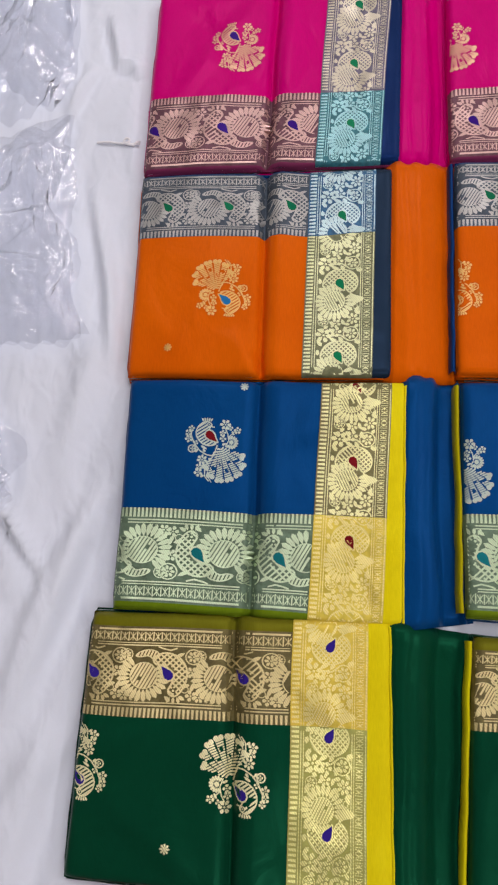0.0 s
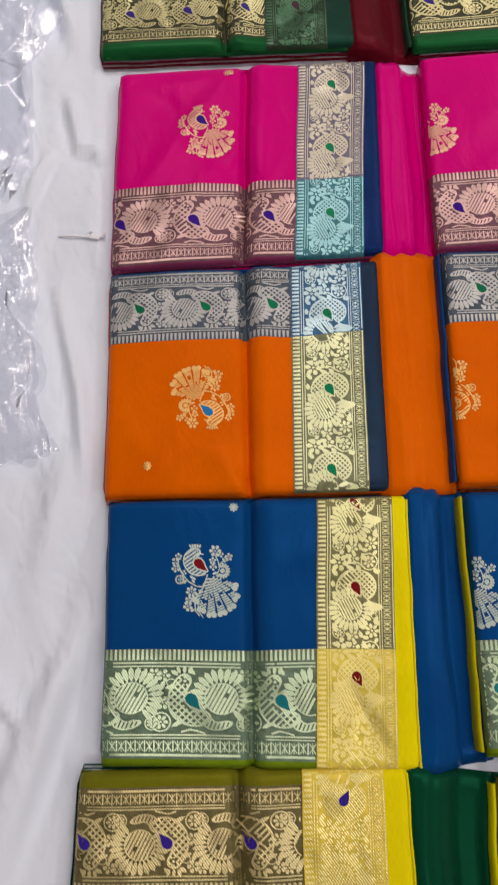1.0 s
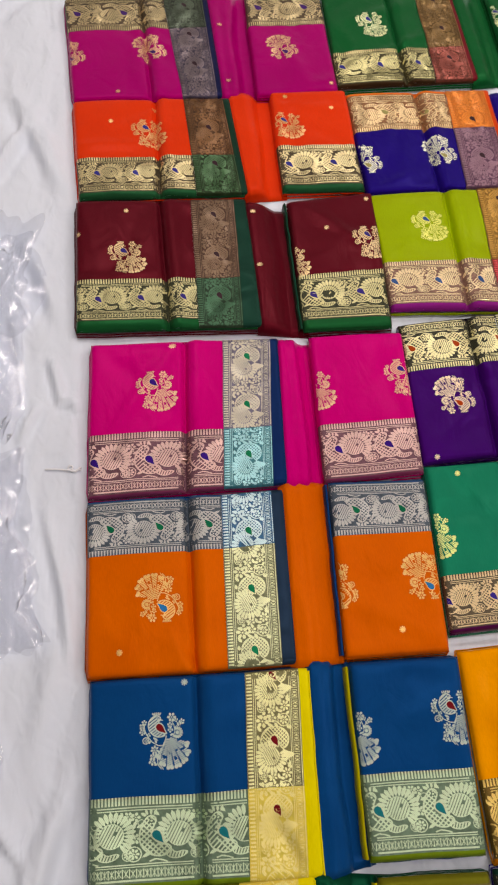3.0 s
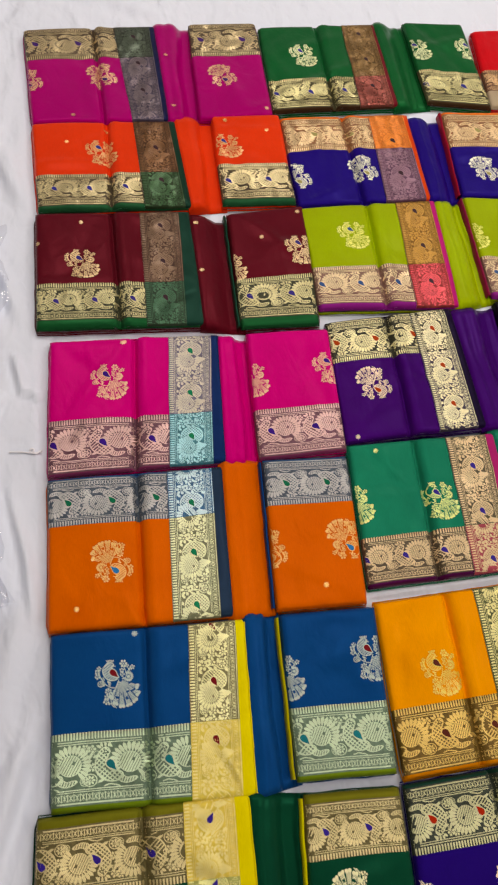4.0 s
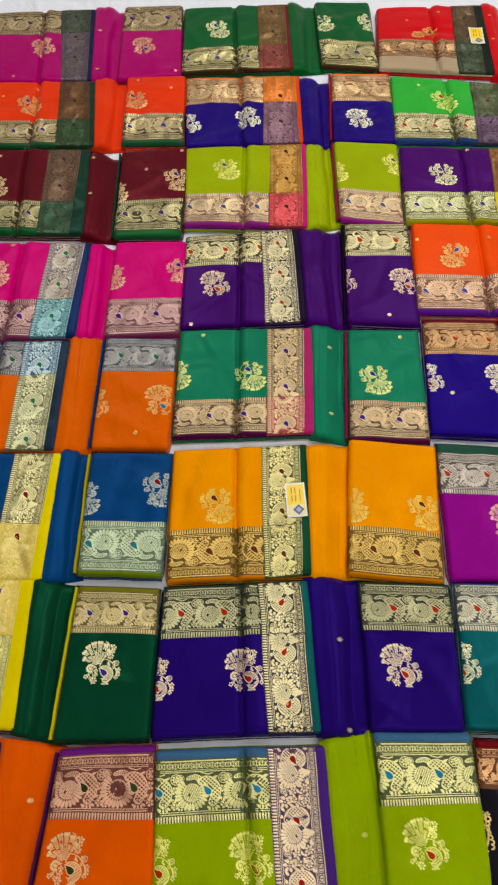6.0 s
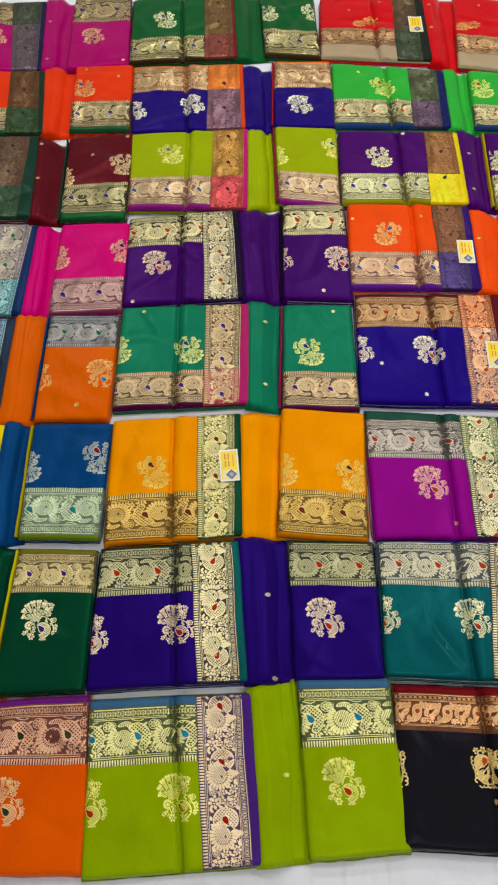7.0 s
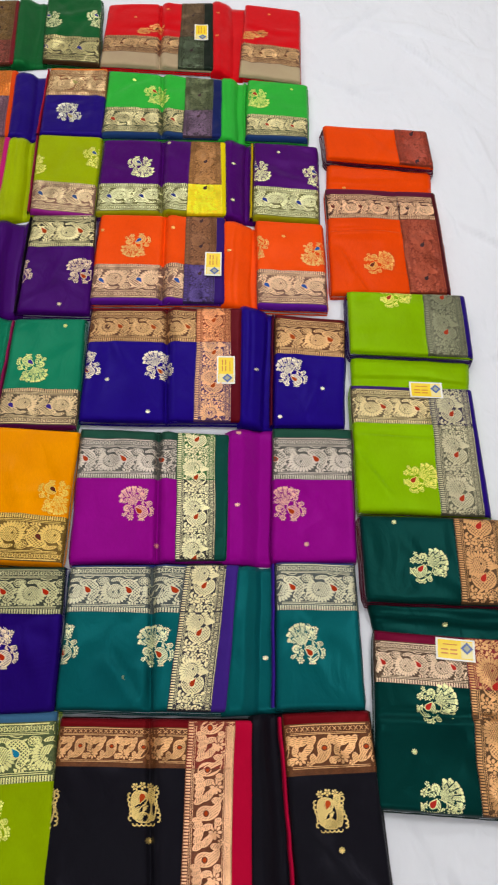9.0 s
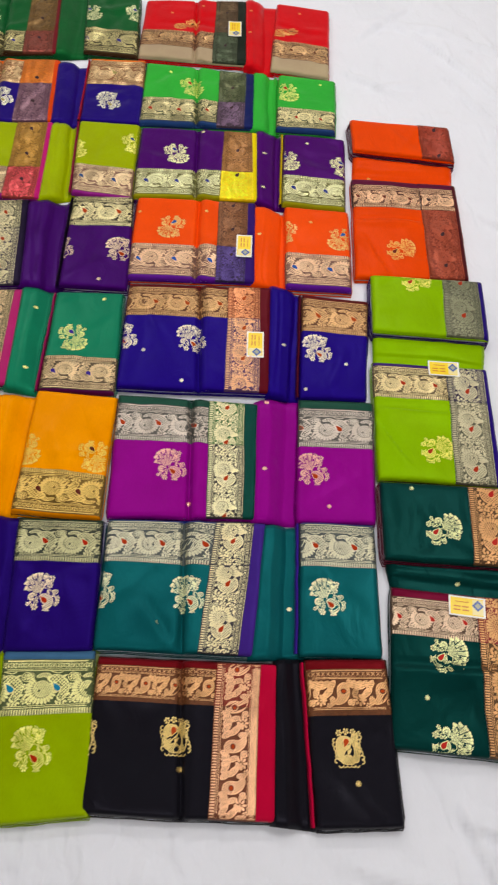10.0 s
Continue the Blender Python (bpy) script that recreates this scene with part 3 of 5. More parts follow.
# ---- folded cloth ----
class Cloth:
    """A folded panel: m runs along the width, n from the near edge to the far edge, both in metres."""

    def __init__(self, near, far, cuts_near, cuts_far, height, seed):
        self.near, self.far = [Vector(p) for p in near], [Vector(p) for p in far]
        self.cn, self.cf = [0.0, *cuts_near, 1.0], [0.0, *cuts_far, 1.0]
        wide = ((self.near[1] - self.near[0]).length + (self.far[1] - self.far[0]).length) / 2
        self.deep = ((self.far[0] - self.near[0]).length + (self.far[1] - self.near[1]).length) / 2
        self.at_m = [wide * (a + b) / 2 for a, b in zip(self.cn, self.cf)]
        self.wide, self.height, self.seed = wide, height, seed
        self.creases, self.lifted, self.domes, self.tucks = [], 99.0, [], []
        rnd = random.Random(seed)
        self.rnd = rnd
        self.sag = [(rnd.uniform(0, wide), rnd.uniform(0, self.deep), rnd.uniform(0, 3.14), rnd.uniform(0.05, 0.16), rnd.uniform(0.012, 0.02), rnd.choice((-1, 1)) * rnd.uniform(0.0015, 0.0045)) for _ in range(7)]

    def flat(self, m, n):
        k = 0
        while k < len(self.at_m) - 2 and m > self.at_m[k + 1]:
            k += 1
        a = (m - self.at_m[k]) / max(1e-6, self.at_m[k + 1] - self.at_m[k])
        p = self.near[0].lerp(self.near[1], self.cn[k] + (self.cn[k + 1] - self.cn[k]) * a)
        q = self.far[0].lerp(self.far[1], self.cf[k] + (self.cf[k + 1] - self.cf[k]) * a)
        out = p.lerp(q, n / self.deep)
        return out + Vector((noise.noise((m * 7, n * 9, self.seed * 1.7)), noise.noise((m * 9, n * 7, self.seed * 2.3 + 5)))) * 0.0022

    def rise(self, m, n):
        z = self.height
        r = 0.011
        for d in (m, self.wide - m, n, self.deep - n):
            if d < r:
                d = max(d, 0.0)
                z -= 0.8 * (r - math.sqrt(r * r - (r - d) ** 2))
        for c in self.creases:
            d = m - c
            z -= 0.011 * math.exp(-(d / 0.0055) ** 2) - 0.004 * math.exp(-((d - 0.022) / 0.012) ** 2)
        for lo, hi, high in self.domes:
            if lo < m < hi:
                z += high * math.sin(math.pi * (m - lo) / (hi - lo))
        for am, an, bm, bn, deep in self.tucks:
            run = math.hypot(bm - am, bn - an)
            u = ((m - am) * (bm - am) + (n - an) * (bn - an)) / run
            v = ((m - am) * (bn - an) - (n - an) * (bm - am)) / run
            if -0.02 < u < run + 0.02 and abs(v) < 0.05:
                fade = min(1.0, max(0.0, (u + 0.02) / 0.03), max(0.0, (run + 0.02 - u) / 0.03))
                z += deep * fade * ((math.exp(-(v / 0.02) ** 2) if v > 0 else math.exp(-(v / 0.006) ** 2)) - 0.9 * math.exp(-((v + 0.010) / 0.006) ** 2))
        if m > self.lifted:
            z += 0.0016
        inside = min(1.0, max(0.0, min(m, self.wide - m, n, self.deep - n) / 0.03))
        z += inside * (0.0026 * noise.noise((m * 9 + self.seed * 3.1, n * 7, self.seed)) + 0.0005 * noise.noise((m * 34, n * 21 + self.seed, 2.2)))
        for x, y, turn, long, slim, high in self.sag:
            u = (m - x) * math.cos(turn) + (n - y) * math.sin(turn)
            v = -(m - x) * math.sin(turn) + (n - y) * math.cos(turn)
            if abs(u) < long * 2 and abs(v) < 0.05:
                z += inside * high * math.exp(-(u / long) ** 2 - (v / slim) ** 2)
        return z

    def point(self, m, n, up=0.0):
        p = self.flat(m, n)
        return (p.x, p.y, self.rise(m, n) + up)

    def find(self, x, y):
        m, n = self.wide / 2, self.deep / 2
        for _ in range(12):
            p = self.flat(m, n)
            du, dv = self.flat(m + 0.001, n) - p, self.flat(m, n + 0.001) - p
            det = du.x * dv.y - du.y * dv.x
            ex, ey = x - p.x, y - p.y
            m += 0.001 * (ex * dv.y - ey * dv.x) / det
            n += 0.001 * (du.x * ey - du.y * ex) / det
        return m, n


def spaced(lo, hi, step=0.008):
    """Lines from lo to hi, closer to each other at both ends."""
    w = hi - lo
    if w < 0.02:
        return list(np.linspace(lo, hi, 5))
    inner = np.linspace(lo + 0.011, hi - 0.011, max(2, int((w - 0.022) / step) + 1)) if w > 0.034 else [(lo + hi) / 2]
    return [lo, lo + 0.0015, lo + 0.0035, lo + 0.0065, *inner, hi - 0.0065, hi - 0.0035, hi - 0.0015, hi]


def cloth_patch(name, cloth, ms, ns, material, parent, label="", up=0.0):
    verts = [cloth.point(m, n, up) for n in ns for m in ms]
    k = len(ms)
    faces = [(j * k + i, j * k + i + 1, (j + 1) * k + i + 1, (j + 1) * k + i) for j in range(len(ns) - 1) for i in range(k - 1)]
    return mesh_part(name, verts, faces, material, parent, label)


def folded_edge(cloth, tone, parent, side, edge, selvage, layers=3):
    """The stacked folds that show round the sides, one ring a layer of cloth; the top ring takes the colours of the face above it."""
    ring = []
    b = edge * cloth.deep
    lo, hi = (-1.0, b) if side == "near" else (b, 9.0) if side == "far" else (9.0, 9.0)
    rim = 1 if selvage > 0.02 else 2
    for m in np.linspace(0, cloth.wide, 28):
        ring.append((m, 0.0, 0, -1, rim if side == "near" else 0))
    ups = sorted({*np.linspace(0, cloth.deep, 20), min(max(b, 0.0), cloth.deep)})
    for n in ups[1:]:
        ring.append((cloth.wide, n, 1, 0, 2 if lo < n - 0.001 < hi else 0))
    for m in np.linspace(cloth.wide, 0, 28)[1:]:
        ring.append((m, cloth.deep, 0, 1, rim if side == "far" else 0))
    for n in ups[::-1][1:-1]:
        ring.append((0.0, n, -1, 0, 2 if lo < n + 0.001 < hi else 0))
    top = cloth.height - 0.0088
    each = (top - BASE + 0.002) / layers
    axis_x = (cloth.near[1] - cloth.near[0]).normalized()
    axis_y = (cloth.far[0] - cloth.near[0]).normalized()
    k = len(ring)
    for layer in range(layers):
        hi_z, lo_z = top - layer * each, top - (layer + 1) * each
        push = cloth.rnd.uniform(0.0005, 0.0035) + 0.0015 * (layer - 1) if layer else 0.0
        verts, faces, marks = [], [], []
        levels = [(0.0, hi_z), (0.0010, hi_z - each * 0.2), (0.0014, hi_z - each * 0.5), (0.0008, lo_z + each * 0.2), (-0.001, lo_z)]
        for out, z in levels:
            for i, (m, n, sx, sy, mark) in enumerate(ring):
                p = cloth.flat(m, n)
                w = out + push + (0.0014 * noise.noise((i * 0.35, layer * 3.0, cloth.seed)) if layer else 0)
                zz = cloth.rise(m, n) if layer == 0 and z == hi_z else z
                p = p + axis_x * (sx * w) + axis_y * (sy * w)
                verts.append((p.x, p.y, max(BASE - 0.004, zz)))
        for j in range(len(levels) - 1):
            for i in range(k):
                faces.append((j * k + i, (j + 1) * k + i, (j + 1) * k + (i + 1) % k, j * k + (i + 1) % k))
                marks.append(ring[(i + 1) % k][4] if layer == 0 else 0)
        under = tone["selvage"] if layer and side == "none" else tone["body"]
        ob = mesh_part("folded_layer", verts, faces, silk(under), parent)
        if layer == 0:
            ob.data.materials.append(silk(tone["selvage"]))
            ob.data.materials.append(brocade(tone["border"], tone["zari"]))
            ob.data.polygons.foreach_set("material_index", marks)


def woven(name, cloth, shapes, zari, accent, parent, up=0.0007, label="", limits=None):
    """Lays flat shapes given in (m, n) on the cloth as raised thread; the coloured drops become pieces of the pattern."""
    lo_m, hi_m, lo_n, hi_n = limits or (0.002, cloth.wide - 0.002, 0.002, cloth.deep - 0.002)
    sets = ([], []), ([], [])
    for tag, poly in shapes:
        cm, cn = sum(p[0] for p in poly) / len(poly), sum(p[1] for p in poly) / len(poly)
        if not (lo_m < cm < hi_m and lo_n < cn < hi_n):
            continue
        verts, faces = sets[tag]
        start = len(verts)
        for m, n in poly:
            m, n = min(max(m, lo_m), hi_m), min(max(n, lo_n), hi_n)
            verts.append(cloth.point(m, n, up + (0.0004 if tag else 0)))
        faces.append(tuple(range(start, start + len(poly))))
    top = None
    if sets[0][1]:
        top = mesh_part(name, *sets[0], zari_thread(zari, 0.68 if name.startswith("woven_") else 0.3), parent, label, smooth=False)
        if name.startswith("woven_"):
            tagged(top, kind="stuff")
    holder = parent if name == "woven_pattern" else top or parent
    for face in sets[1][1]:
        mesh_part("coloured_drop", [sets[1][0][i] for i in face], [tuple(range(len(face)))], silk(accent), holder, smooth=False)
    return top


def upright(cloth_shapes):
    """Makes every polygon face up."""
    out = []
    for tag, p in cloth_shapes:
        area = sum(p[i][0] * p[(i + 1) % len(p)][1] - p[(i + 1) % len(p)][0] * p[i][1] for i in range(len(p)))
        out.append((tag, p if area > 0 else p[::-1]))
    return out


def border_shapes(m0, m1, n_out, n_in, shift, back, kind="pallu"):
    """Teeth on the cloth side, a row of repeats, a band of small blocks on the outer side."""
    high = n_in - n_out
    way = 1 if high > 0 else -1
    h = abs(high)
    n = lambda v: n_out + way * v * h
    out = []
    count = int((m1 - m0) / 0.0052)
    for i in range(count):
        m = m0 + (i + 0.5) * (m1 - m0) / count
        out.append((0, [(m - 0.0017, n(0.90)), (m + 0.0017, n(0.90)), (m + 0.0011, n(1.0)), (m - 0.0011, n(1.0))]))
        if i % 2 == 0:
            for sx in (-1, 1):
                out += stroke([(m - 0.0036 * sx, n(0.07)), (m + 0.0036 * sx, n(0.155))], 0.0011)
            out += stroke([(m, n(0.065)), (m, n(0.16))], 0.0009)
        else:
            out.append((0, [(m - 0.0008, n(0.06)), (m + 0.0008, n(0.06)), (m + 0.0008, n(0.165)), (m - 0.0008, n(0.165))]))
    seg = max(2, int((m1 - m0) / 0.012))
    for v, w in ((0.872, 0.014), (0.840, 0.012), (0.212, 0.014), (0.185, 0.010), (0.035, 0.022)):
        for i in range(seg):
            a, b = m0 + (m1 - m0) * i / seg, m0 + (m1 - m0) * (i + 1) / seg
            out.append((0, [(a, n(v - w / 2)), (b, n(v - w / 2)), (b, n(v + w / 2)), (a, n(v + w / 2))]))
    size = 0.60 * h
    period = 1.3 * 1.13 * size
    m = m0 - shift * period
    unit = UNITS["figs_border" if kind == "figs" else "border_back" if back else "border"]
    if kind == "figs":
        out = [(t, p) for t, p in out if len(p) == 4 and abs(p[0][0] - p[1][0]) > 0.004]
    while m < m1:
        for tag, poly in unit:
            out.append((tag, [(m + x * 1.13 * size, n(0.225 + 0.60 * y)) for x, y in poly]))
        m += period
    return upright([(t, p) for t, p in out if m0 < sum(q[0] for q in p) / len(p) < m1])


def pallu_shapes(m0, m1, n0, n1, kind, shift):
    wide = m1 - m0
    out = []
    count = int((n1 - n0) / 0.0052)
    for i in range(count):
        n = n0 + (i + 0.5) * (n1 - n0) / count
        out.append((0, [(m0, n - 0.0011), (m0 + 0.10 * wide, n - 0.0017), (m0 + 0.10 * wide, n + 0.0017), (m0, n + 0.0011)]))
        if i % 3 < 2:
            for sx in (-1, 1):
                out += stroke([(m0 + 0.855 * wide, n - 0.002 * sx), (m0 + 0.945 * wide, n + 0.002 * sx)], 0.0009)
            out += stroke([(m0 + 0.90 * wide, n - 0.002), (m0 + 0.90 * wide, n + 0.002)], 0.0008)
        else:
            out += stroke([(m0 + 0.85 * wide, n - 0.0016), (m0 + 0.95 * wide, n - 0.0016)], 0.0008) + stroke([(m0 + 0.85 * wide, n + 0.0016), (m0 + 0.95 * wide, n + 0.0016)], 0.0008)
    seg = int((n1 - n0) / 0.012)
    for v, w in ((0.125, 0.012), (0.16, 0.012), (0.80, 0.012), (0.83, 0.010), (0.98, 0.014)):
        for i in range(seg):
            a, b = n0 + (n1 - n0) * i / seg, n0 + (n1 - n0) * (i + 1) / seg
            out.append((0, [(m0 + (v - w / 2) * wide, a), (m0 + (v + w / 2) * wide, a), (m0 + (v + w / 2) * wide, b), (m0 + (v - w / 2) * wide, b)]))
    size = 0.635 * wide
    n = n0 - shift * 1.80 * size
    while n < n1:
        for tag, poly in UNITS[kind]:
            out.append((tag, [(m0 + 0.168 * wide + x * size, n + y * size) for x, y in poly]))
        n += (1.3 if kind == "figs" else 1.80) * size
    if kind == "figs":
        for v in (0.84, 0.87, 0.90, 0.93, 0.955):
            for i in range(seg):
                a, b = n0 + (n1 - n0) * i / seg, n0 + (n1 - n0) * (i + 1) / seg
                out.append((0, [(m0 + (v - 0.011) * wide, a), (m0 + (v + 0.011) * wide, a), (m0 + (v + 0.011) * wide, b), (m0 + (v - 0.011) * wide, b)]))
    return upright([(t, p) for t, p in out if n0 < sum(q[1] for q in p) / len(p) < n1])


def lay_panel(thing, cloth, roles, tone, side, edge, selvage, back=False, kind="pallu"):
    """Body, border, end piece and strip of one folded panel."""
    deep = cloth.deep
    b = edge * deep
    lo, hi = (0.0, b) if side == "near" else (b, deep)
    if side == "none":
        lo, hi = 0.0, 0.0
    sel = (hi - lo) * selvage
    if side == "near":
        inner, zone, rim = (b, deep), (sel, b), (0.0, sel)
    elif side == "far":
        inner, zone, rim = (0.0, b), (b, deep - sel), (deep - sel, deep)
    else:
        inner, zone, rim = (0.0, deep), None, None
    first_pallu = roles.index("p") if "p" in roles else len(roles)
    body_hi = cloth.at_m[first_pallu]
    marks = []
    for k in range(first_pallu):
        part_of = spaced(cloth.at_m[k], cloth.at_m[k + 1])
        marks += part_of if not marks else part_of[1:]
    cloth_patch("body", cloth, marks, spaced(*inner), silk(tone["body"]), thing)
    if zone:
        band = cloth_patch("border", cloth, marks, spaced(*zone), brocade(tone["border"], tone["zari"]), thing, "metal-thread border")
        if sel > 0.001:
            cloth_patch("selvage", cloth, marks, spaced(*rim), silk(tone["selvage"]), thing)
        shapes = []
        for k in range(first_pallu):
            m0, m1 = cloth.at_m[k] + (0.004 if k else 0.001), cloth.at_m[k + 1] - 0.002
            out_n, in_n = (zone[0], zone[1]) if side == "near" else (zone[1], zone[0])
            unit = 1.3 * 1.13 * 0.60 * abs(in_n - out_n)
            fold = cloth.at_m[1] if first_pallu > 1 else cloth.at_m[first_pallu]
            shift = ((m0 - fold) / unit + tone.get("phase", 0.0)) % 1.0
            shapes += border_shapes(m0, m1, out_n, in_n, shift, back, kind)
        woven("woven_pattern", cloth, shapes, tone["zari"], tone.get("drop", tone["accent"]), band, limits=(0.0015, body_hi, 0.0015, deep - 0.0015))
    for k in range(first_pallu, len(roles)):
        m0, m1 = cloth.at_m[k], cloth.at_m[k + 1]
        if roles[k] == "p":
            cloth_patch("end_piece", cloth, spaced(m0 + 1e-5, m1), spaced(*inner), brocade(tone["pallu"], tone["pzari"]), thing, "brocade end piece")
            if zone and tone.get("through"):
                cloth_patch("border", cloth, spaced(m0 + 1e-5, m1), spaced(*zone), brocade(tone["border"], tone["zari"]), thing, "metal-thread border")
                cloth_patch("selvage", cloth, spaced(m0 + 1e-5, m1), spaced(*rim), silk(tone["selvage"]), thing)
            elif zone:
                cloth_patch("end_piece_band", cloth, spaced(m0 + 1e-5, m1), spaced(min(zone[0], rim[0]), max(zone[1], rim[1])), brocade(tone["cross"], tone["pzari"]), thing)
            shapes = pallu_shapes(m0 + 0.0015, m1, 0.003, deep - 0.003, "pallu_turned" if tone.get("turned") else kind, cloth.rnd.random())
            drop = tone.get("pdrop", tone["accent"])
            woven("woven_end_pattern", cloth, shapes, tone["pzari"], drop, thing, up=0.0008, limits=(m0, m1, max(inner[0], 0.0022) + 0.0003, min(inner[1], deep - 0.0022) - 0.0003))
            if zone and tone.get("through"):
                out_n, in_n = (zone[0], zone[1]) if side == "near" else (zone[1], zone[0])
                woven("woven_end_pattern", cloth, border_shapes(m0 + 0.001, m1 - 0.001, out_n, in_n, 0.3, back, kind), tone["zari"], drop, thing, up=0.0008, limits=(m0, m1, min(zone) + 0.001, max(zone) - 0.001))
            elif zone:
                woven("woven_end_pattern", cloth, shapes, tone.get("xzari", tone["pzari"]), drop, thing, up=0.0008, limits=(m0, m1, max(lo, 0.0022) + 0.0003, min(hi, deep - 0.0022) - 0.0003))
        else:
            cloth_patch("strip", cloth, spaced(m0, m1), spaced(0.0, deep), silk(tone["strip"]), thing)


def pleats(thing, a0, a1, b0, b1, code, seed, low=BASE + 0.001, high=0.021, count=3):
    """Loose pleats in the gap between two panels: a0-a1 near side, b0-b1 far side, ridges from near to far."""
    nm, nn = 56, 26
    verts = []
    rnd = random.Random(seed)
    folds = [(rnd.uniform(0.16, 0.30), rnd.uniform(0.08, 0.14), rnd.uniform(0.04, 0.14) * high), (rnd.uniform(0.45, 0.72), rnd.uniform(0.10, 0.18), rnd.uniform(0.08, 0.30) * high)]
    if count > 2 and rnd.random() < 0.5:
        folds.append((rnd.uniform(0.78, 0.9), 0.06, 0.4 * high))
    brink = rnd.uniform(0.24, 0.40)
    a0, a1, b0, b1 = Vector(a0), Vector(a1), Vector(b0), Vector(b1)
    for j in range(nn):
        t = j / (nn - 1)
        for i in range(nm):
            s = i / (nm - 1)
            p = a0.lerp(a1, s).lerp(b0.lerp(b1, s), t)
            drift = 0.05 * math.sin(t * 3 + seed) + 0.06 * noise.noise((s * 2, t * 3, seed))
            fall = min(1.0, max(0.0, (s + 0.5 * drift - brink) / 0.42))
            z = low + high * (1.15 - 1.15 * fall * fall * (3 - 2 * fall)) + 0.002 * noise.noise((s * 3, t * 4, seed * 1.3))
            z -= 0.010 * max(0.0, 1 - s / 0.12)
            for c, w, h in folds:
                d = (s + drift - c) / w
                z += h * (math.exp(-d * d) if d < 0 else math.exp(-d * d * 3)) - 0.4 * h * math.exp(-((d - 0.9) * 2) ** 2)
            z = max(z, BASE + 0.003)
            end = min(t, 1 - t) * (a0 - b0).length
            if end < 0.008:
                z -= 0.7 * (0.008 - math.sqrt(max(0, 0.008 ** 2 - (0.008 - end) ** 2)))
            verts.append((p.x, p.y, z))
    faces = [(j * nm + i, j * nm + i + 1, (j + 1) * nm + i + 1, (j + 1) * nm + i) for j in range(nn - 1) for i in range(nm - 1)]
    k = len(verts)
    for row in (0, nn - 1):
        start = len(verts)
        for i in range(nm):
            x, y, z = verts[row * nm + i]
            verts.append((x, y, BASE - 0.004))
        for i in range(nm - 1):
            quad = (row * nm + i, start + i, start + i + 1, row * nm + i + 1)
            faces.append(quad if row == 0 else quad[::-1])
    return mesh_part("pleats", verts, faces, silk(code, 0.30), thing, "loose pleats of the body cloth")


def lining_edge(thing, a, b, code, high=0.034, wide=0.007):
    """A turned-up fold of contrast cloth beside a panel."""
    a, b = Vector(a), Vector(b)
    side = (b - a).orthogonal().normalized() * wide
    verts, faces, n = [], [], 24
    for j in range(n):
        p = a.lerp(b, j / (n - 1)) + side * (0.25 * noise.noise((j * 0.4, a.x * 7, a.y * 5)))
        for i, (o, z) in enumerate(((-0.6, BASE), (-0.5, high * 0.8), (-0.15, high), (0.2, high * 0.97), (0.5, high * 0.8), (0.6, BASE))):
            verts.append((p.x + side.x * o, p.y + side.y * o, z))
    for j in range(n - 1):
        for i in range(5):
            faces.append((j * 6 + i, j * 6 + i + 1, (j + 1) * 6 + i + 1, (j + 1) * 6 + i))
    mesh_part("lining_edge", verts, faces, silk(code), thing)


def dot_on_pleats(thing, loose, x, y, zari):
    """A small woven dot that follows the pleats under it."""
    grid = np.empty(len(loose.data.vertices) * 3)
    loose.data.vertices.foreach_get("co", grid)
    grid = grid.reshape(-1, 3)
    verts, faces = [], []
    for _, poly in upright(blossom(0, 0, 1.0, 8) + disc(0, 0, 0.4, 8)):
        start = len(verts)
        for px, py in poly:
            u, v = x + px * 0.0068, y + py * 0.0050
            near = np.argsort((grid[:, 0] - u) ** 2 + (grid[:, 1] - v) ** 2)[:3]
            verts.append((u, v, float(grid[near, 2].max()) + 0.0012))
        faces.append(tuple(range(start, len(verts))))
    mesh_part("woven_dot", verts, faces, zari_thread(zari), thing, smooth=False)


COUNT = [0]
# bare strip left at the far end of the pleats
GAPS = {"5a0f1c": 0.011, "d8007c": 0.006, "04402a": -0.003, "200c78": 0.014, "3c0664": 0.008, "ffa200": 0.006, "fc5410": 0.014, "045a60": 0.006, "9fb808": 0.006}


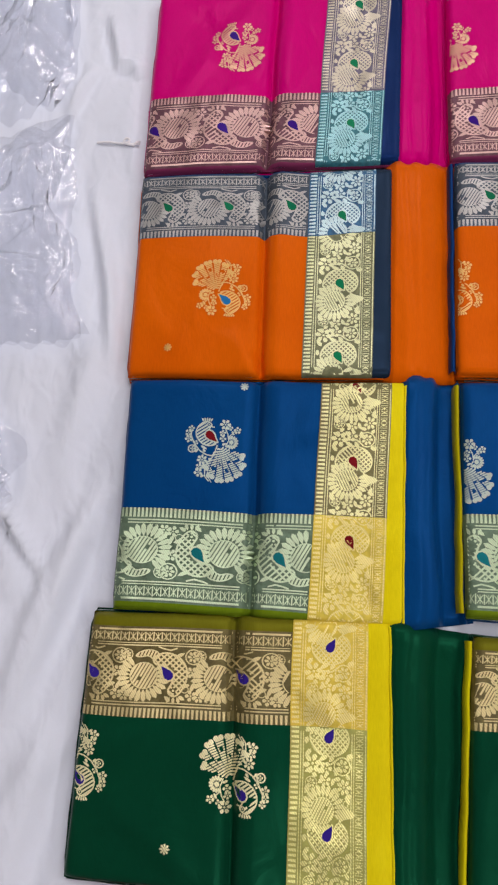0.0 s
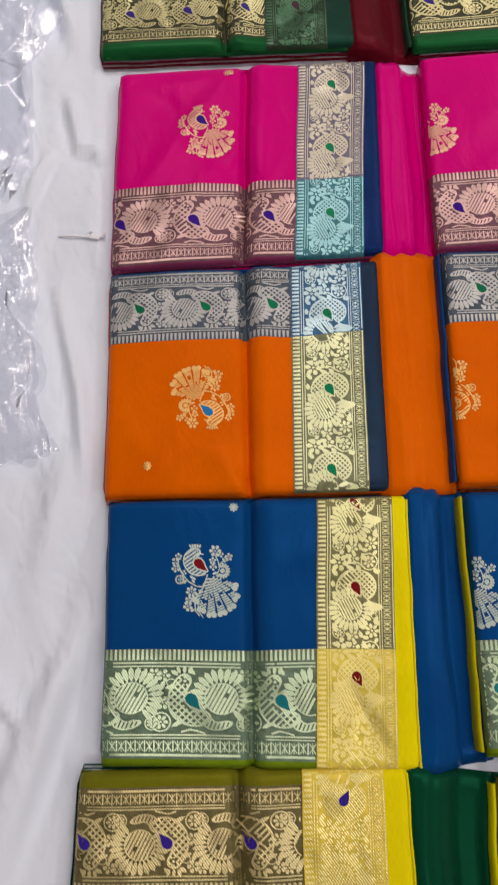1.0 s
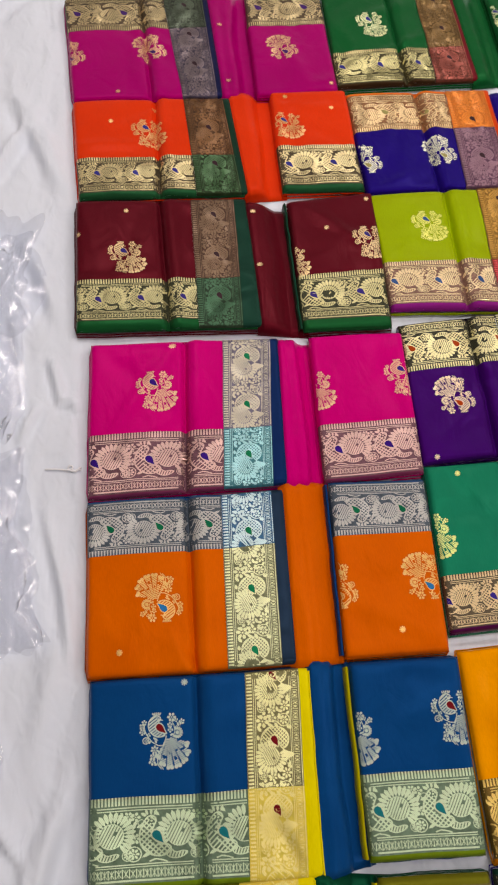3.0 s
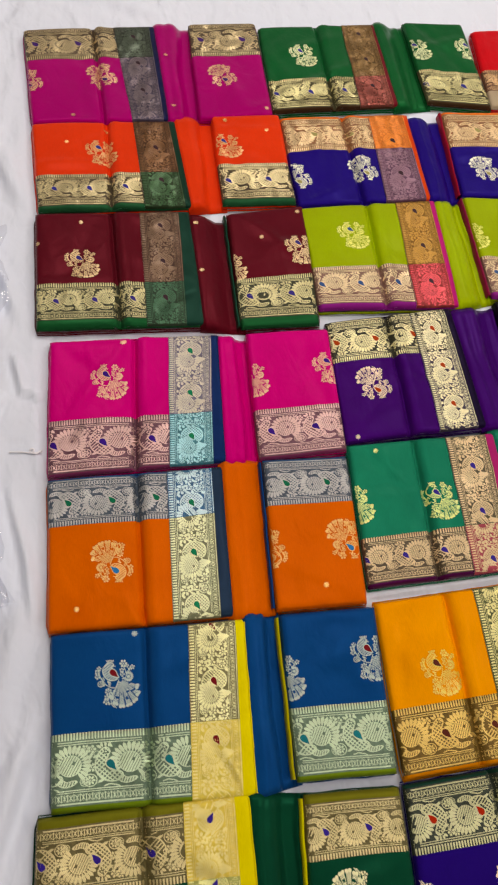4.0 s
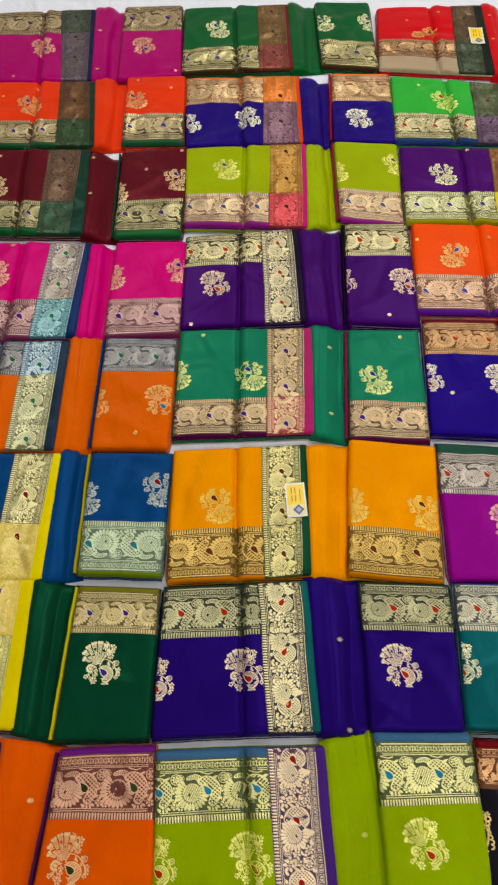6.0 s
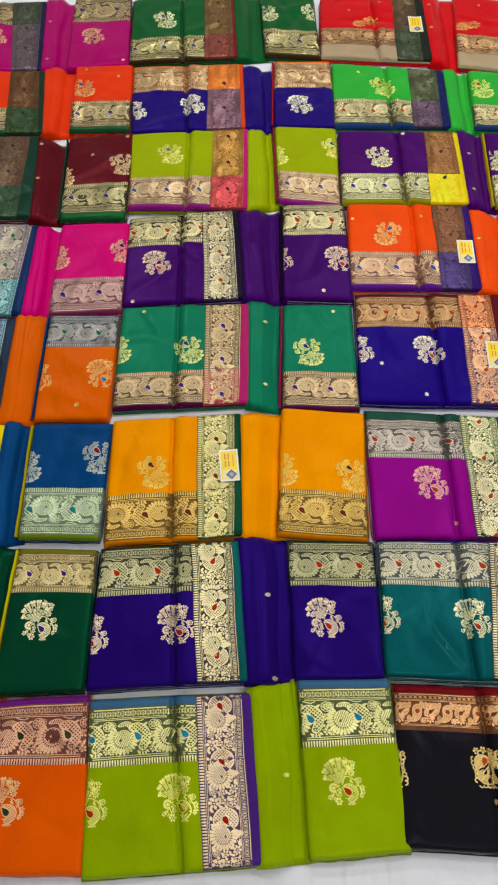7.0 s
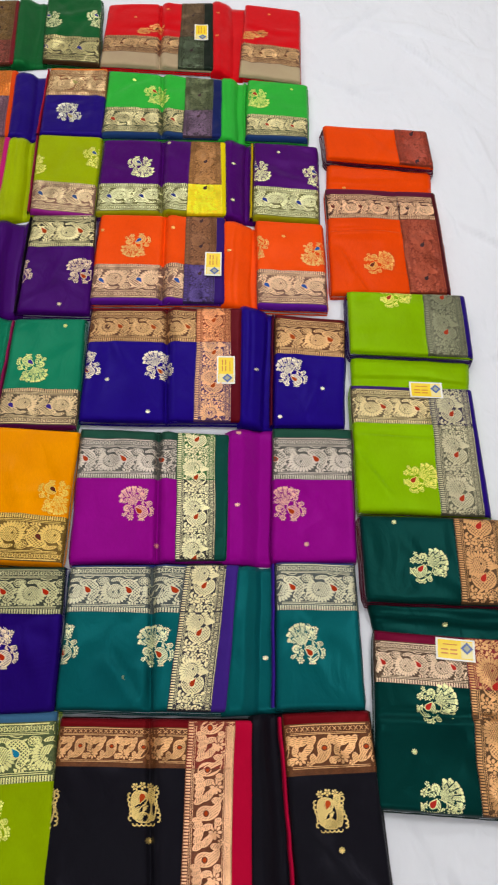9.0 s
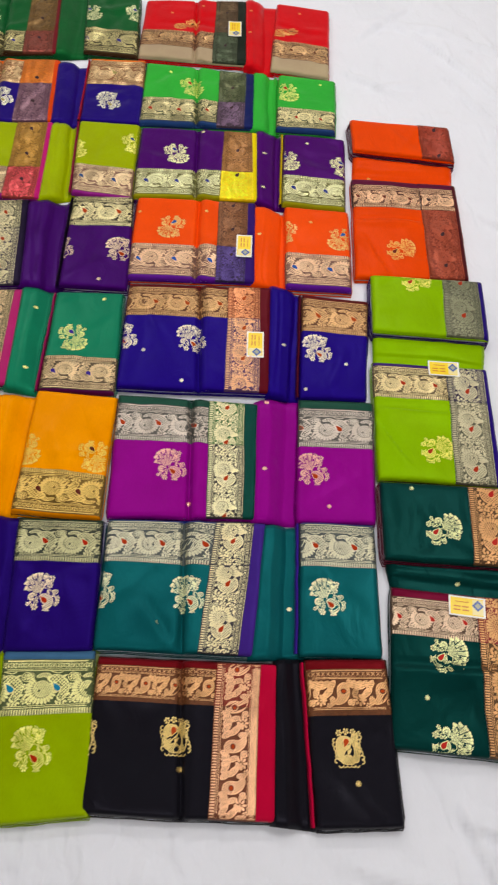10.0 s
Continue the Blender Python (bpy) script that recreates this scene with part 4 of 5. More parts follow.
def folded_saree(label, tone, near, far, cuts_near, cuts_far, roles, side, edge, selvage, height, motifs, dots,
                 panel=None, panel_edge=0.0, upper=None, upper_cuts=(), upper_roles="", line=None, tucks=()):
    COUNT[0] += 1
    seed = COUNT[0]
    thing = tagged(new("folded_saree"), label, "saree", "sarees laid out in columns on the sheet")
    main = Cloth(near, far, cuts_near, cuts_far, height, seed)
    first = roles.index("p")
    main.creases = [main.at_m[k] for k in range(1, first)]
    main.lifted = main.at_m[first]
    main.domes = [(main.at_m[k], main.at_m[k + 1], 0.0025) for k in range(first)]
    main.tucks = [(*main.find(ax, ay), *main.find(bx, by), 0.006) for ax, ay, bx, by in tucks]
    kind = "figs" if tone["body"] == "18181f" else "pallu"
    lay_panel(thing, main, roles, tone, side, edge, selvage, back=side == "far", kind=kind)
    folded_edge(main, tone, thing, side, edge, selvage)
    cloths, loose = [main], None
    if tone["strip"] == "f0e010":
        lining_edge(thing, main.flat(main.wide - 0.003, 0.004), main.flat(main.wide - 0.003, main.deep - 0.006), tone["strip"], height + 0.002, 0.006)
        lining_edge(thing, main.flat(main.wide + 0.004, 0.002), main.flat(main.wide + 0.004, main.deep - 0.010), tone["strip"], height - 0.001, 0.005)
    if panel:
        tl, tr, br, bl = panel
        right = Cloth((bl, br), (tl, tr), (), (), 0.037, seed + 0.5)
        lay_panel(thing, right, "b", tone, side, panel_edge, selvage, back=side == "far", kind=kind)
        folded_edge(right, tone, thing, side, panel_edge, selvage)
        cloths.append(right)
        gap = GAPS.get(tone["body"], -0.008)
        a0, b0 = main.flat(main.wide - 0.012, -0.007), main.flat(main.wide - 0.012, main.deep - gap)
        a1, b1 = right.flat(0.012, -0.006), right.flat(0.012, right.deep - gap)
        loose = pleats(thing, a0, a1, b0, b1, tone["body"], seed)
        if line:
            lining_edge(thing, right.flat(-0.006, 0.004), right.flat(-0.006, right.deep - 0.004), line)
    if upper:
        tl, tr, br, bl = upper
        top = Cloth((bl, br), (tl, tr), upper_cuts, upper_cuts, 0.058, seed + 0.5)
        top.lifted = top.at_m[upper_roles.index("p")]
        lay_panel(thing, top, upper_roles, dict(tone, pzari=tone.get("uzari", tone["pzari"])), "none", 0.0, 0.0)
        folded_edge(top, tone, thing, "none", 0.0, 0.0, layers=5)
        cloths.append(top)
        a0, b0 = main.flat(0.004, main.deep - 0.01), top.flat(0.004, 0.012)
        a1, b1 = main.flat(main.wide - 0.004, main.deep - 0.01), top.flat(top.wide - 0.004, 0.012)
        loose = pleats(thing, b0, a0, b1, a1, tone["body"], seed, low=BASE + 0.010, high=0.008, count=2)
    for x, y, flip, form in motifs:
        best = None
        for cloth in cloths:
            m, n = cloth.find(x, y)
            miss = max(-m, m - cloth.wide, -n, n - cloth.deep)
            if best is None or miss < best[0]:
                best = (miss, cloth, m, n)
        _, cloth, m, n = best
        size = 0.058 if form == 3 else 0.080 if form == 2 else 0.073
        hi = cloth.lifted if cloth.lifted < 1 else cloth.wide - 0.0015
        shapes = upright([(t, [(m + flip * px * size, n + flip * py * size) for px, py in p]) for t, p in BUTAS[form]])
        woven("flower_spray", cloth, shapes, tone.get("spray", tone["zari"]), tone["accent"], thing, label="large woven flower spray", limits=(0.0015, hi, 0.0015, cloth.deep - 0.0015))
    for x, y in dots:
        for cloth in cloths:
            m, n = cloth.find(x, y)
            if 0 < m < cloth.wide and 0 < n < cloth.deep:
                shapes = upright([(t, [(m + px, n + py) for px, py in p]) for t, p in blossom(0, 0, 0.0058, 8) + disc(0, 0, 0.0024, 8)])
                woven("woven_dot", cloth, shapes, tone.get("spray", tone["zari"]), tone["accent"], thing)
                break
        else:
            if loose:
                dot_on_pleats(thing, loose, x, y, tone.get("spray", tone["zari"]))
    return thing


# ---- the sarees, column by column from the far end ----
folded_saree("magenta silk saree, folded, with antique gold border on white sheet",
    dict(pdrop="3c2a30", xzari="546051", spray="ffc89c", turned=True, body="b0006e", border="6a5544", zari="cdb98e", pallu="5f5470", pzari="7a6c72", cross="3f4a3c", strip="181c41", selvage="6a5544", accent="4a2a70"),
    near=((0.015, 1.295), (0.371, 1.290)), far=((0.002, 1.646), (0.364, 1.655)),
    cuts_near=(0.509, 0.719, 0.952,), cuts_far=(0.520, 0.678, 0.954,), roles="bbps",
    side="far", edge=0.646, selvage=0.00, height=0.035,
    panel=((0.459, 1.662), (0.654, 1.664), (0.648, 1.296), (0.447, 1.291)), panel_edge=0.631,
    motifs=[(0.204, 1.459, 1, 0), (0.010, 1.448, 1, 0), (0.531, 1.449, 1, 0)],
    dots=[(0.120, 1.314), (0.633, 1.319), (0.382, 1.531), (0.384, 1.338)])
folded_saree("vermilion orange silk saree with gold border and brown green end",
    dict(pdrop="3c2a30", xzari="3d603d", spray="ffbf7a", turned=True, body="ee3d12", border="5a4a38", zari="d8c898", pallu="6a4428", pzari="74502f", cross="2a4a2a", strip="163427", selvage="1d5030", accent="3a3a90"),
    near=((0.020, 1.005), (0.396, 0.996)), far=((0.013, 1.293), (0.382, 1.287)),
    cuts_near=(0.468, 0.684, 0.952,), cuts_far=(0.515, 0.699, 0.946,), roles="bbps",
    side="near", edge=0.379, selvage=0.10, height=0.035,
    panel=((0.480, 1.301), (0.664, 1.299), (0.657, 0.992), (0.470, 0.999)), panel_edge=0.424,
    motifs=[(0.182, 1.179, -1, 0), (0.505, 1.188, -1, 0)],
    dots=[(0.099, 1.220), (0.200, 1.261), (0.514, 1.282), (0.619, 1.238)])
folded_saree("dark maroon silk saree with green and gold border",
    dict(pdrop="3c2a30", xzari="3f664c", spray="fcdaa5", turned=True, body="5a0f1c", border="3a3f2c", zari="c8c090", pallu="6b4a3c", pzari="7d6450", cross="2c4f38", strip="15372c", selvage="12522a", accent="3a3080"),
    near=((0.005, 0.670), (0.386, 0.649)), far=((0.013, 0.997), (0.382, 0.981)),
    cuts_near=(0.488, 0.643, 0.882,), cuts_far=(0.488, 0.675, 0.927,), roles="bbps",
    side="near", edge=0.355, selvage=0.16, height=0.035, line="123c2c",
    panel=((0.475, 0.966), (0.672, 0.982), (0.650, 0.629), (0.464, 0.633)), panel_edge=0.399,
    motifs=[(0.114, 0.835, -1, 0), (0.640, 0.840, -1, 0), (0.459, 0.798, -1, 0)],
    dots=[(0.120, 0.959), (0.016, 0.903), (0.550, 0.885), (0.653, 0.960), (0.394, 0.938), (0.392, 0.798)])
folded_saree("hot pink silk saree with mauve border and blue lilac end",
    dict(xzari="9cd0d8", spray="ffc4a5", turned=True, phase=0.05, body="d8007c", border="8d5a70", zari="cca8a4", pallu="8f86a8", pzari="c8c0b0", cross="3f9fb5", strip="0e2756", selvage="8a3a60", accent="3a1a80", pdrop="0a7a50"),
    near=((0.016, 0.313), (0.388, 0.305)), far=((0.033, 0.634), (0.407, 0.620)),
    cuts_near=(0.479, 0.667, 0.911,), cuts_far=(0.492, 0.698, 0.955,), roles="bbps",
    side="near", edge=0.377, selvage=0.03, height=0.035,
    panel=((0.472, 0.618), (0.664, 0.614), (0.647, 0.304), (0.454, 0.303)), panel_edge=0.362,
    motifs=[(0.153, 0.516, -1, 0), (0.648, 0.507, -1, 0), (0.463, 0.491, -1, 0)],
    dots=[(0.191, 0.614), (0.195, 0.615)])
folded_saree("bright orange silk saree with slate blue silver border",
    dict(xzari="c0dce4", spray="ffc46d", turned=True, phase=0.19, body="e86804", border="5a6a80", zari="a8a8a8", pallu="969a74", pzari="d8dcb0", cross="2a7ab8", strip="1d2d40", selvage="0f4a80", accent="2a7ab8", drop="0a6a48", pdrop="0a7a50"),
    near=((0.004, -0.000), (0.355, -0.015)), far=((0.016, 0.306), (0.375, 0.297)),
    cuts_near=(0.507, 0.661, 0.923,), cuts_far=(0.499, 0.674, 0.930,), roles="bbps",
    side="far", edge=0.667, selvage=0.05, height=0.035, line="0f3a70",
    panel=((0.460, 0.301), (0.642, 0.291), (0.619, -0.023), (0.438, -0.015)), panel_edge=0.674,
    tucks=[(0.155, 0.047, 0.178, -0.008)],
    motifs=[(0.133, 0.121, 1, 0), (0.604, 0.110, 1, 0), (0.441, 0.110, 1, 0)],
    dots=[(0.060, 0.035), (0.543, 0.021)])
folded_saree("royal blue silk saree with sage silver border and yellow end",
    dict(drop="1a7a80", xzari="f4e28c", spray="a2b2ac", turned=True, phase=0.05, body="04447e", border="7f9c86", zari="b0c4a4", pallu="9c9464", pzari="dcd8a0", cross="e8d050", strip="f0e010", selvage="6f8a1a", accent="7a1a20"),
    near=((-0.002, -0.303), (0.353, -0.329)), far=((0.010, -0.006), (0.372, -0.023)),
    cuts_near=(0.475, 0.675, 0.923,), cuts_far=(0.478, 0.702, 0.947,), roles="bbps",
    side="near", edge=0.417, selvage=0.07, height=0.035, line="b8b010",
    panel=((0.441, -0.025), (0.629, -0.033), (0.607, -0.330), (0.425, -0.318)), panel_edge=0.416,
    motifs=[(0.123, -0.109, -1, 0), (0.601, -0.130, -1, 0), (0.428, -0.143, -1, 0)],
    dots=[(0.163, -0.023)])
folded_saree("bottle green silk saree with olive gold border and yellow end",
    dict(xzari="f4e28c", spray="dedaae", phase=0.47, body="04402a", border="84784a", zari="c4b684", pallu="b4b462", pzari="dcd890", cross="ecd050", strip="f0e010", selvage="70701a", accent="3a2a90"),
    near=((-0.046, -0.600), (0.325, -0.628)), far=((-0.026, -0.308), (0.336, -0.323)),
    cuts_near=(0.509, 0.678, 0.912,), cuts_far=(0.486, 0.680, 0.925,), roles="bbps",
    side="far", edge=0.599, selvage=0.13, height=0.035, line="d8d010",
    panel=((0.432, -0.341), (0.604, -0.354), (0.587, -0.656), (0.399, -0.652)), panel_edge=0.671,
    motifs=[(0.152, -0.490, 1, 0), (-0.036, -0.476, 1, 0), (0.491, -0.505, 1, 0)],
    dots=[(0.072, -0.567)])
folded_saree("flame orange silk saree with maroon copper border",
    dict(spray="ffd194", turned=True, body="f06008", border="8a4a44", zari="c89a80", pallu="4a3a70", pzari="b8a8a0", cross="4a3070", strip="2f1962", selvage="6a1f80", accent="2a3a20"),
    near=((-0.043, -0.893), (0.302, -0.913)), far=((-0.052, -0.633), (0.305, -0.647)),
    cuts_near=(0.525, 0.670, 0.922,), cuts_far=(0.530, 0.703, 0.941,), roles="bbps",
    side="far", edge=0.697, selvage=0.10, height=0.035, line="4a1a50",
    panel=((0.415, -0.666), (0.600, -0.665), (0.599, -0.984), (0.375, -0.967)), panel_edge=0.600,
    motifs=[(0.447, -0.849, 1, 0)],
    dots=[(0.364, -0.752)])
folded_saree("emerald green silk saree with gold border and brown end",
    dict(pdrop="3c2a30", xzari="9c4e43", spray="dae2ae", turned=True, body="0a5a2c", border="4a4428", zari="d0c890", pallu="7a5a2c", pzari="86683c", cross="7f3a30", strip="711622", selvage="3a2a1a", accent="3a3a90"),
    near=((0.650, 1.312), (1.013, 1.323)), far=((0.663, 1.646), (1.013, 1.655)),
    cuts_near=(0.485, 0.684, 0.954,), cuts_far=(0.478, 0.706, 0.969,), roles="bbps",
    side="near", edge=0.342, selvage=0.04, height=0.035,
    panel=((1.105, 1.662), (1.288, 1.651), (1.283, 1.303), (1.100, 1.330)), panel_edge=0.383,
    motifs=[(0.770, 1.518, -1, 0), (1.118, 1.538, -1, 0), (1.276, 1.534, -1, 0)],
    dots=[])
folded_saree("violet blue silk saree with peach gold border",
    dict(pdrop="3c2a30", xzari="ff9431", spray="dadac8", turned=True, phase=0.50, body="200c78", border="b87850", zari="e8c898", pallu="7a5070", pzari="8a6878", cross="e07820", strip="df4a0e", selvage="f07a20", accent="a8a060"),
    near=((0.663, 0.979), (1.019, 0.982)), far=((0.665, 1.288), (1.026, 1.286)),
    cuts_near=(0.480, 0.652, 0.958,), cuts_far=(0.474, 0.684, 0.958,), roles="bbps",
    side="far", edge=0.586, selvage=0.10, height=0.035, line="a01830",
    panel=((1.127, 1.293), (1.311, 1.282), (1.293, 0.969), (1.105, 0.987)), panel_edge=0.560,
    motifs=[(0.856, 1.092, 1, 0), (0.672, 1.078, 1, 0), (1.194, 1.077, 1, 0)],
    dots=[])
folded_saree("lime green silk saree with rose gold border and pink end",
    dict(pdrop="3c2a30", xzari="e5555e", spray="f1f173", turned=True, body="9fb808", border="a87a70", zari="e0c8a0", pallu="b08030", pzari="b88a3c", cross="c04048", strip="c11d77", selvage="8a2080", accent="3a5a90"),
    near=((0.657, 0.669), (1.005, 0.649)), far=((0.663, 0.974), (1.027, 0.979)),
    cuts_near=(0.477, 0.681, 0.955,), cuts_far=(0.486, 0.695, 0.951,), roles="bbps",
    side="near", edge=0.384, selvage=0.10, height=0.035, line="8a1840",
    panel=((1.107, 0.986), (1.294, 0.966), (1.270, 0.637), (1.094, 0.669)), panel_edge=0.382,
    motifs=[(0.781, 0.875, -1, 0), (1.276, 0.874, -1, 0), (1.093, 0.855, -1, 0)],
    dots=[])
folded_saree("deep purple silk saree with black and gold border",
    dict(spray="ebd1b7", turned=True, body="3c0664", border="2a2a24", zari="d8d0a0", pallu="3a2a58", pzari="e0d8b0", cross="24241c", strip="160d27", selvage="1a1420", accent="b04010"),
    near=((0.645, 0.321), (0.979, 0.327)), far=((0.663, 0.631), (0.977, 0.647)),
    cuts_near=(0.461, 0.665, 0.937,), cuts_far=(0.478, 0.666, 0.938,), roles="bbps",
    side="far", edge=0.639, selvage=0.03, height=0.035, line="100818",
    panel=((1.103, 0.656), (1.279, 0.650), (1.265, 0.303), (1.079, 0.320)), panel_edge=0.658,
    motifs=[(0.742, 0.460, 1, 0), (1.078, 0.459, 1, 0), (1.245, 0.447, 1, 0)],
    dots=[(0.676, 0.331), (1.188, 0.338)])
folded_saree("sea green silk saree with copper border and pink end",
    dict(spray="daeb94", turned=True, phase=0.18, body="087c5c", border="6a5a48", zari="d0b890", pallu="6a6048", pzari="d0b890", cross="d84a68", strip="b2256f", selvage="4a1040", accent="3a2a90"),
    near=((0.629, 0.004), (0.973, 0.004)), far=((0.649, 0.316), (0.986, 0.311)),
    cuts_near=(0.436, 0.651, 0.913,), cuts_far=(0.448, 0.661, 0.938,), roles="bbps",
    side="near", edge=0.327, selvage=0.07, height=0.035, line="8a1850",
    panel=((1.078, 0.300), (1.256, 0.291), (1.239, -0.032), (1.048, -0.018)), panel_edge=0.331,
    motifs=[(0.820, 0.165, -1, 0), (0.634, 0.178, -1, 0), (1.127, 0.142, -1, 0)],
    dots=[(0.707, 0.294), (1.206, 0.268), (1.025, 0.246), (1.012, 0.056)])
folded_saree("mango yellow silk saree with bronze border and green end",
    dict(spray="ffda57", turned=True, body="ffa200", border="8a6a28", zari="d0b060", pallu="5f6a3a", pzari="d8d090", cross="4a6a40", strip="093c27", selvage="e08808", accent="5a2a20"),
    near=((0.619, -0.345), (0.940, -0.341)), far=((0.633, -0.026), (0.945, -0.023)),
    cuts_near=(0.467, 0.654, 0.916,), cuts_far=(0.468, 0.660, 0.952,), roles="bbps",
    side="near", edge=0.370, selvage=0.06, height=0.035,
    panel=((1.048, -0.015), (1.246, -0.042), (1.215, -0.371), (1.011, -0.343)), panel_edge=0.342,
    motifs=[(0.730, -0.175, -1, 0), (1.195, -0.210, -1, 0), (1.030, -0.183, -1, 0)],
    dots=[])
folded_saree("indigo blue silk saree with dark green gold border",
    dict(spray="dac8ae", body="220a6e", border="34403a", zari="b0b088", pallu="2a2450", pzari="dcd4a8", cross="1a3a30", strip="095656", selvage="14382c", accent="b02a10"),
    near=((0.592, -0.655), (0.929, -0.656)), far=((0.613, -0.352), (0.925, -0.352)),
    cuts_near=(0.531, 0.677, 0.941,), cuts_far=(0.535, 0.647, 0.942,), roles="bbps",
    side="far", edge=0.633, selvage=0.05, height=0.035,
    panel=((1.032, -0.358), (1.224, -0.372), (1.209, -0.668), (1.024, -0.660)), panel_edge=0.652,
    motifs=[(0.781, -0.530, 1, 0), (0.599, -0.541, 1, 0), (1.099, -0.535, 1, 0)],
    dots=[(0.979, -0.479), (0.982, -0.654)])
folded_saree("parrot green silk saree with slate gold border and violet end",
    dict(drop="1a8ab0", pdrop="9c2018", spray="f1f17a", turned=True, phase=0.38, body="93b40a", border="5c7048", zari="d0d090", pallu="5a4080", pzari="dcc8a8", cross="5a4080", strip="49277e", selvage="3c6a90", accent="b83010"),
    near=((0.597, -0.990), (0.933, -0.987)), far=((0.601, -0.675), (0.934, -0.679)),
    cuts_near=(0.553, 0.673, 0.944,), cuts_far=(0.507, 0.648, 0.928,), roles="bbps",
    side="far", edge=0.600, selvage=0.14, height=0.035,
    panel=((1.027, -0.660), (1.217, -0.668), (1.216, -0.982), (1.022, -0.984)), panel_edge=0.602,
    motifs=[(0.780, -0.862, 1, 0), (0.606, -0.862, 1, 0), (1.101, -0.853, 1, 0)],
    dots=[(0.991, -0.836)])
folded_saree("scarlet red silk saree with gold and beige border",
    dict(pdrop="3c2a30", xzari="4e5e48", spray="ffbf68", body="d8101c", border="8a5a48", zari="d0a878", pallu="5f4634", pzari="6f5a40", cross="3a4834", strip="18221b", selvage="b8a888", accent="6a3a20"),
    near=((1.284, 1.309), (1.653, 1.266)), far=((1.313, 1.622), (1.672, 1.623)),
    cuts_near=(0.514, 0.676, 0.908,), cuts_far=(0.499, 0.699, 0.911,), roles="bbps",
    side="near", edge=0.450, selvage=0.42, height=0.035,
    panel=((1.783, 1.611), (1.967, 1.568), (1.925, 1.196), (1.730, 1.241)), panel_edge=0.425,
    motifs=[(1.452, 1.479, 1, 2), (1.797, 1.439, 1, 2)],
    dots=[(1.403, 1.542), (1.514, 1.576), (1.857, 1.543), (1.683, 1.553), (1.671, 1.431)])
folded_saree("leaf green silk saree with olive gold border",
    dict(pdrop="3c2a30", xzari="6c5572", spray="daef7a", body="2cb840", border="5a6444", zari="d0c898", pallu="4a5a3c", pzari="5e6848", cross="54405a", strip="16225b", selvage="1c3a6a", accent="b03a20"),
    near=((1.289, 0.971), (1.657, 0.952)), far=((1.315, 1.274), (1.677, 1.215)),
    cuts_near=(0.495, 0.671, 0.913,), cuts_far=(0.463, 0.673, 0.915,), roles="bbps",
    side="near", edge=0.416, selvage=0.12, height=0.035,
    panel=((1.759, 1.215), (1.945, 1.181), (1.915, 0.922), (1.725, 0.944)), panel_edge=0.381,
    motifs=[(1.461, 1.144, -1, 0), (1.774, 1.114, -1, 0)],
    dots=[(1.395, 1.219), (1.891, 1.156)])
folded_saree("purple silk saree with pale gold border and yellow end",
    dict(pdrop="3c2a30", xzari="ffff1f", spray="ebebb7", body="48086a", border="85854c", zari="dce0b0", pallu="9a6838", pzari="a07040", cross="ffe010", strip="e8d810", selvage="8a8a10", accent="2a3a90"),
    near=((1.276, 0.653), (1.647, 0.633)), far=((1.302, 0.956), (1.669, 0.929)),
    cuts_near=(0.493, 0.690, 0.965,), cuts_far=(0.478, 0.705, 0.945,), roles="bbps",
    side="near", edge=0.383, selvage=0.10, height=0.035, line="c8b010",
    panel=((1.751, 0.923), (1.941, 0.896), (1.906, 0.588), (1.719, 0.615)), panel_edge=0.400,
    motifs=[(1.406, 0.828, -1, 0), (1.747, 0.797, -1, 0), (1.918, 0.766, -1, 0)],
    dots=[(1.494, 0.924), (1.819, 0.874), (1.681, 0.830), (1.667, 0.684)])
folded_saree("tangerine silk saree with rose copper border and violet end",
    dict(pdrop="3c2a30", xzari="4e3d84", spray="ffc871", body="fc5410", border="9a7068", zari="dcb898", pallu="7a4a30", pzari="84583a", cross="3a2a6a", strip="2f1568", selvage="5a1a90", accent="2a5ab0"),
    near=((1.264, 0.344), (1.622, 0.319)), far=((1.292, 0.652), (1.641, 0.625)),
    cuts_near=(0.525, 0.682, 0.911,), cuts_far=(0.517, 0.686, 0.937,), roles="bbps",
    side="near", edge=0.409, selvage=0.10, height=0.035,
    panel=((1.728, 0.608), (1.914, 0.584), (1.889, 0.282), (1.705, 0.302)), panel_edge=0.415,
    motifs=[(1.391, 0.526, -1, 1), (1.880, 0.469, -1, 1), (1.717, 0.503, -1, 1)],
    dots=[(1.298, 0.590), (1.493, 0.585), (1.798, 0.541), (1.643, 0.495)])
folded_saree("ultramarine blue silk saree with copper brown border",
    dict(xzari="f0a070", spray="dad1bf", body="1e0880", border="7a4a30", zari="c8a070", pallu="5a3a80", pzari="ecb48c", cross="a04020", strip="560d1a", selvage="5a1018", accent="b04a18"),
    near=((1.244, -0.010), (1.633, -0.041)), far=((1.273, 0.325), (1.667, 0.302)),
    cuts_near=(0.534, 0.702, 0.931,), cuts_far=(0.492, 0.692, 0.916,), roles="bbps",
    side="far", edge=0.672, selvage=0.12, height=0.035, line="4a0c20",
    panel=((1.748, 0.277), (1.929, 0.247), (1.882, -0.071), (1.710, -0.057)), panel_edge=0.623,
    motifs=[(1.440, 0.134, 1, 0), (1.259, 0.149, 1, 0), (1.772, 0.092, 1, 0)],
    dots=[(1.312, 0.100), (1.410, 0.001), (1.841, 0.038), (1.727, -0.035), (1.683, 0.106)])
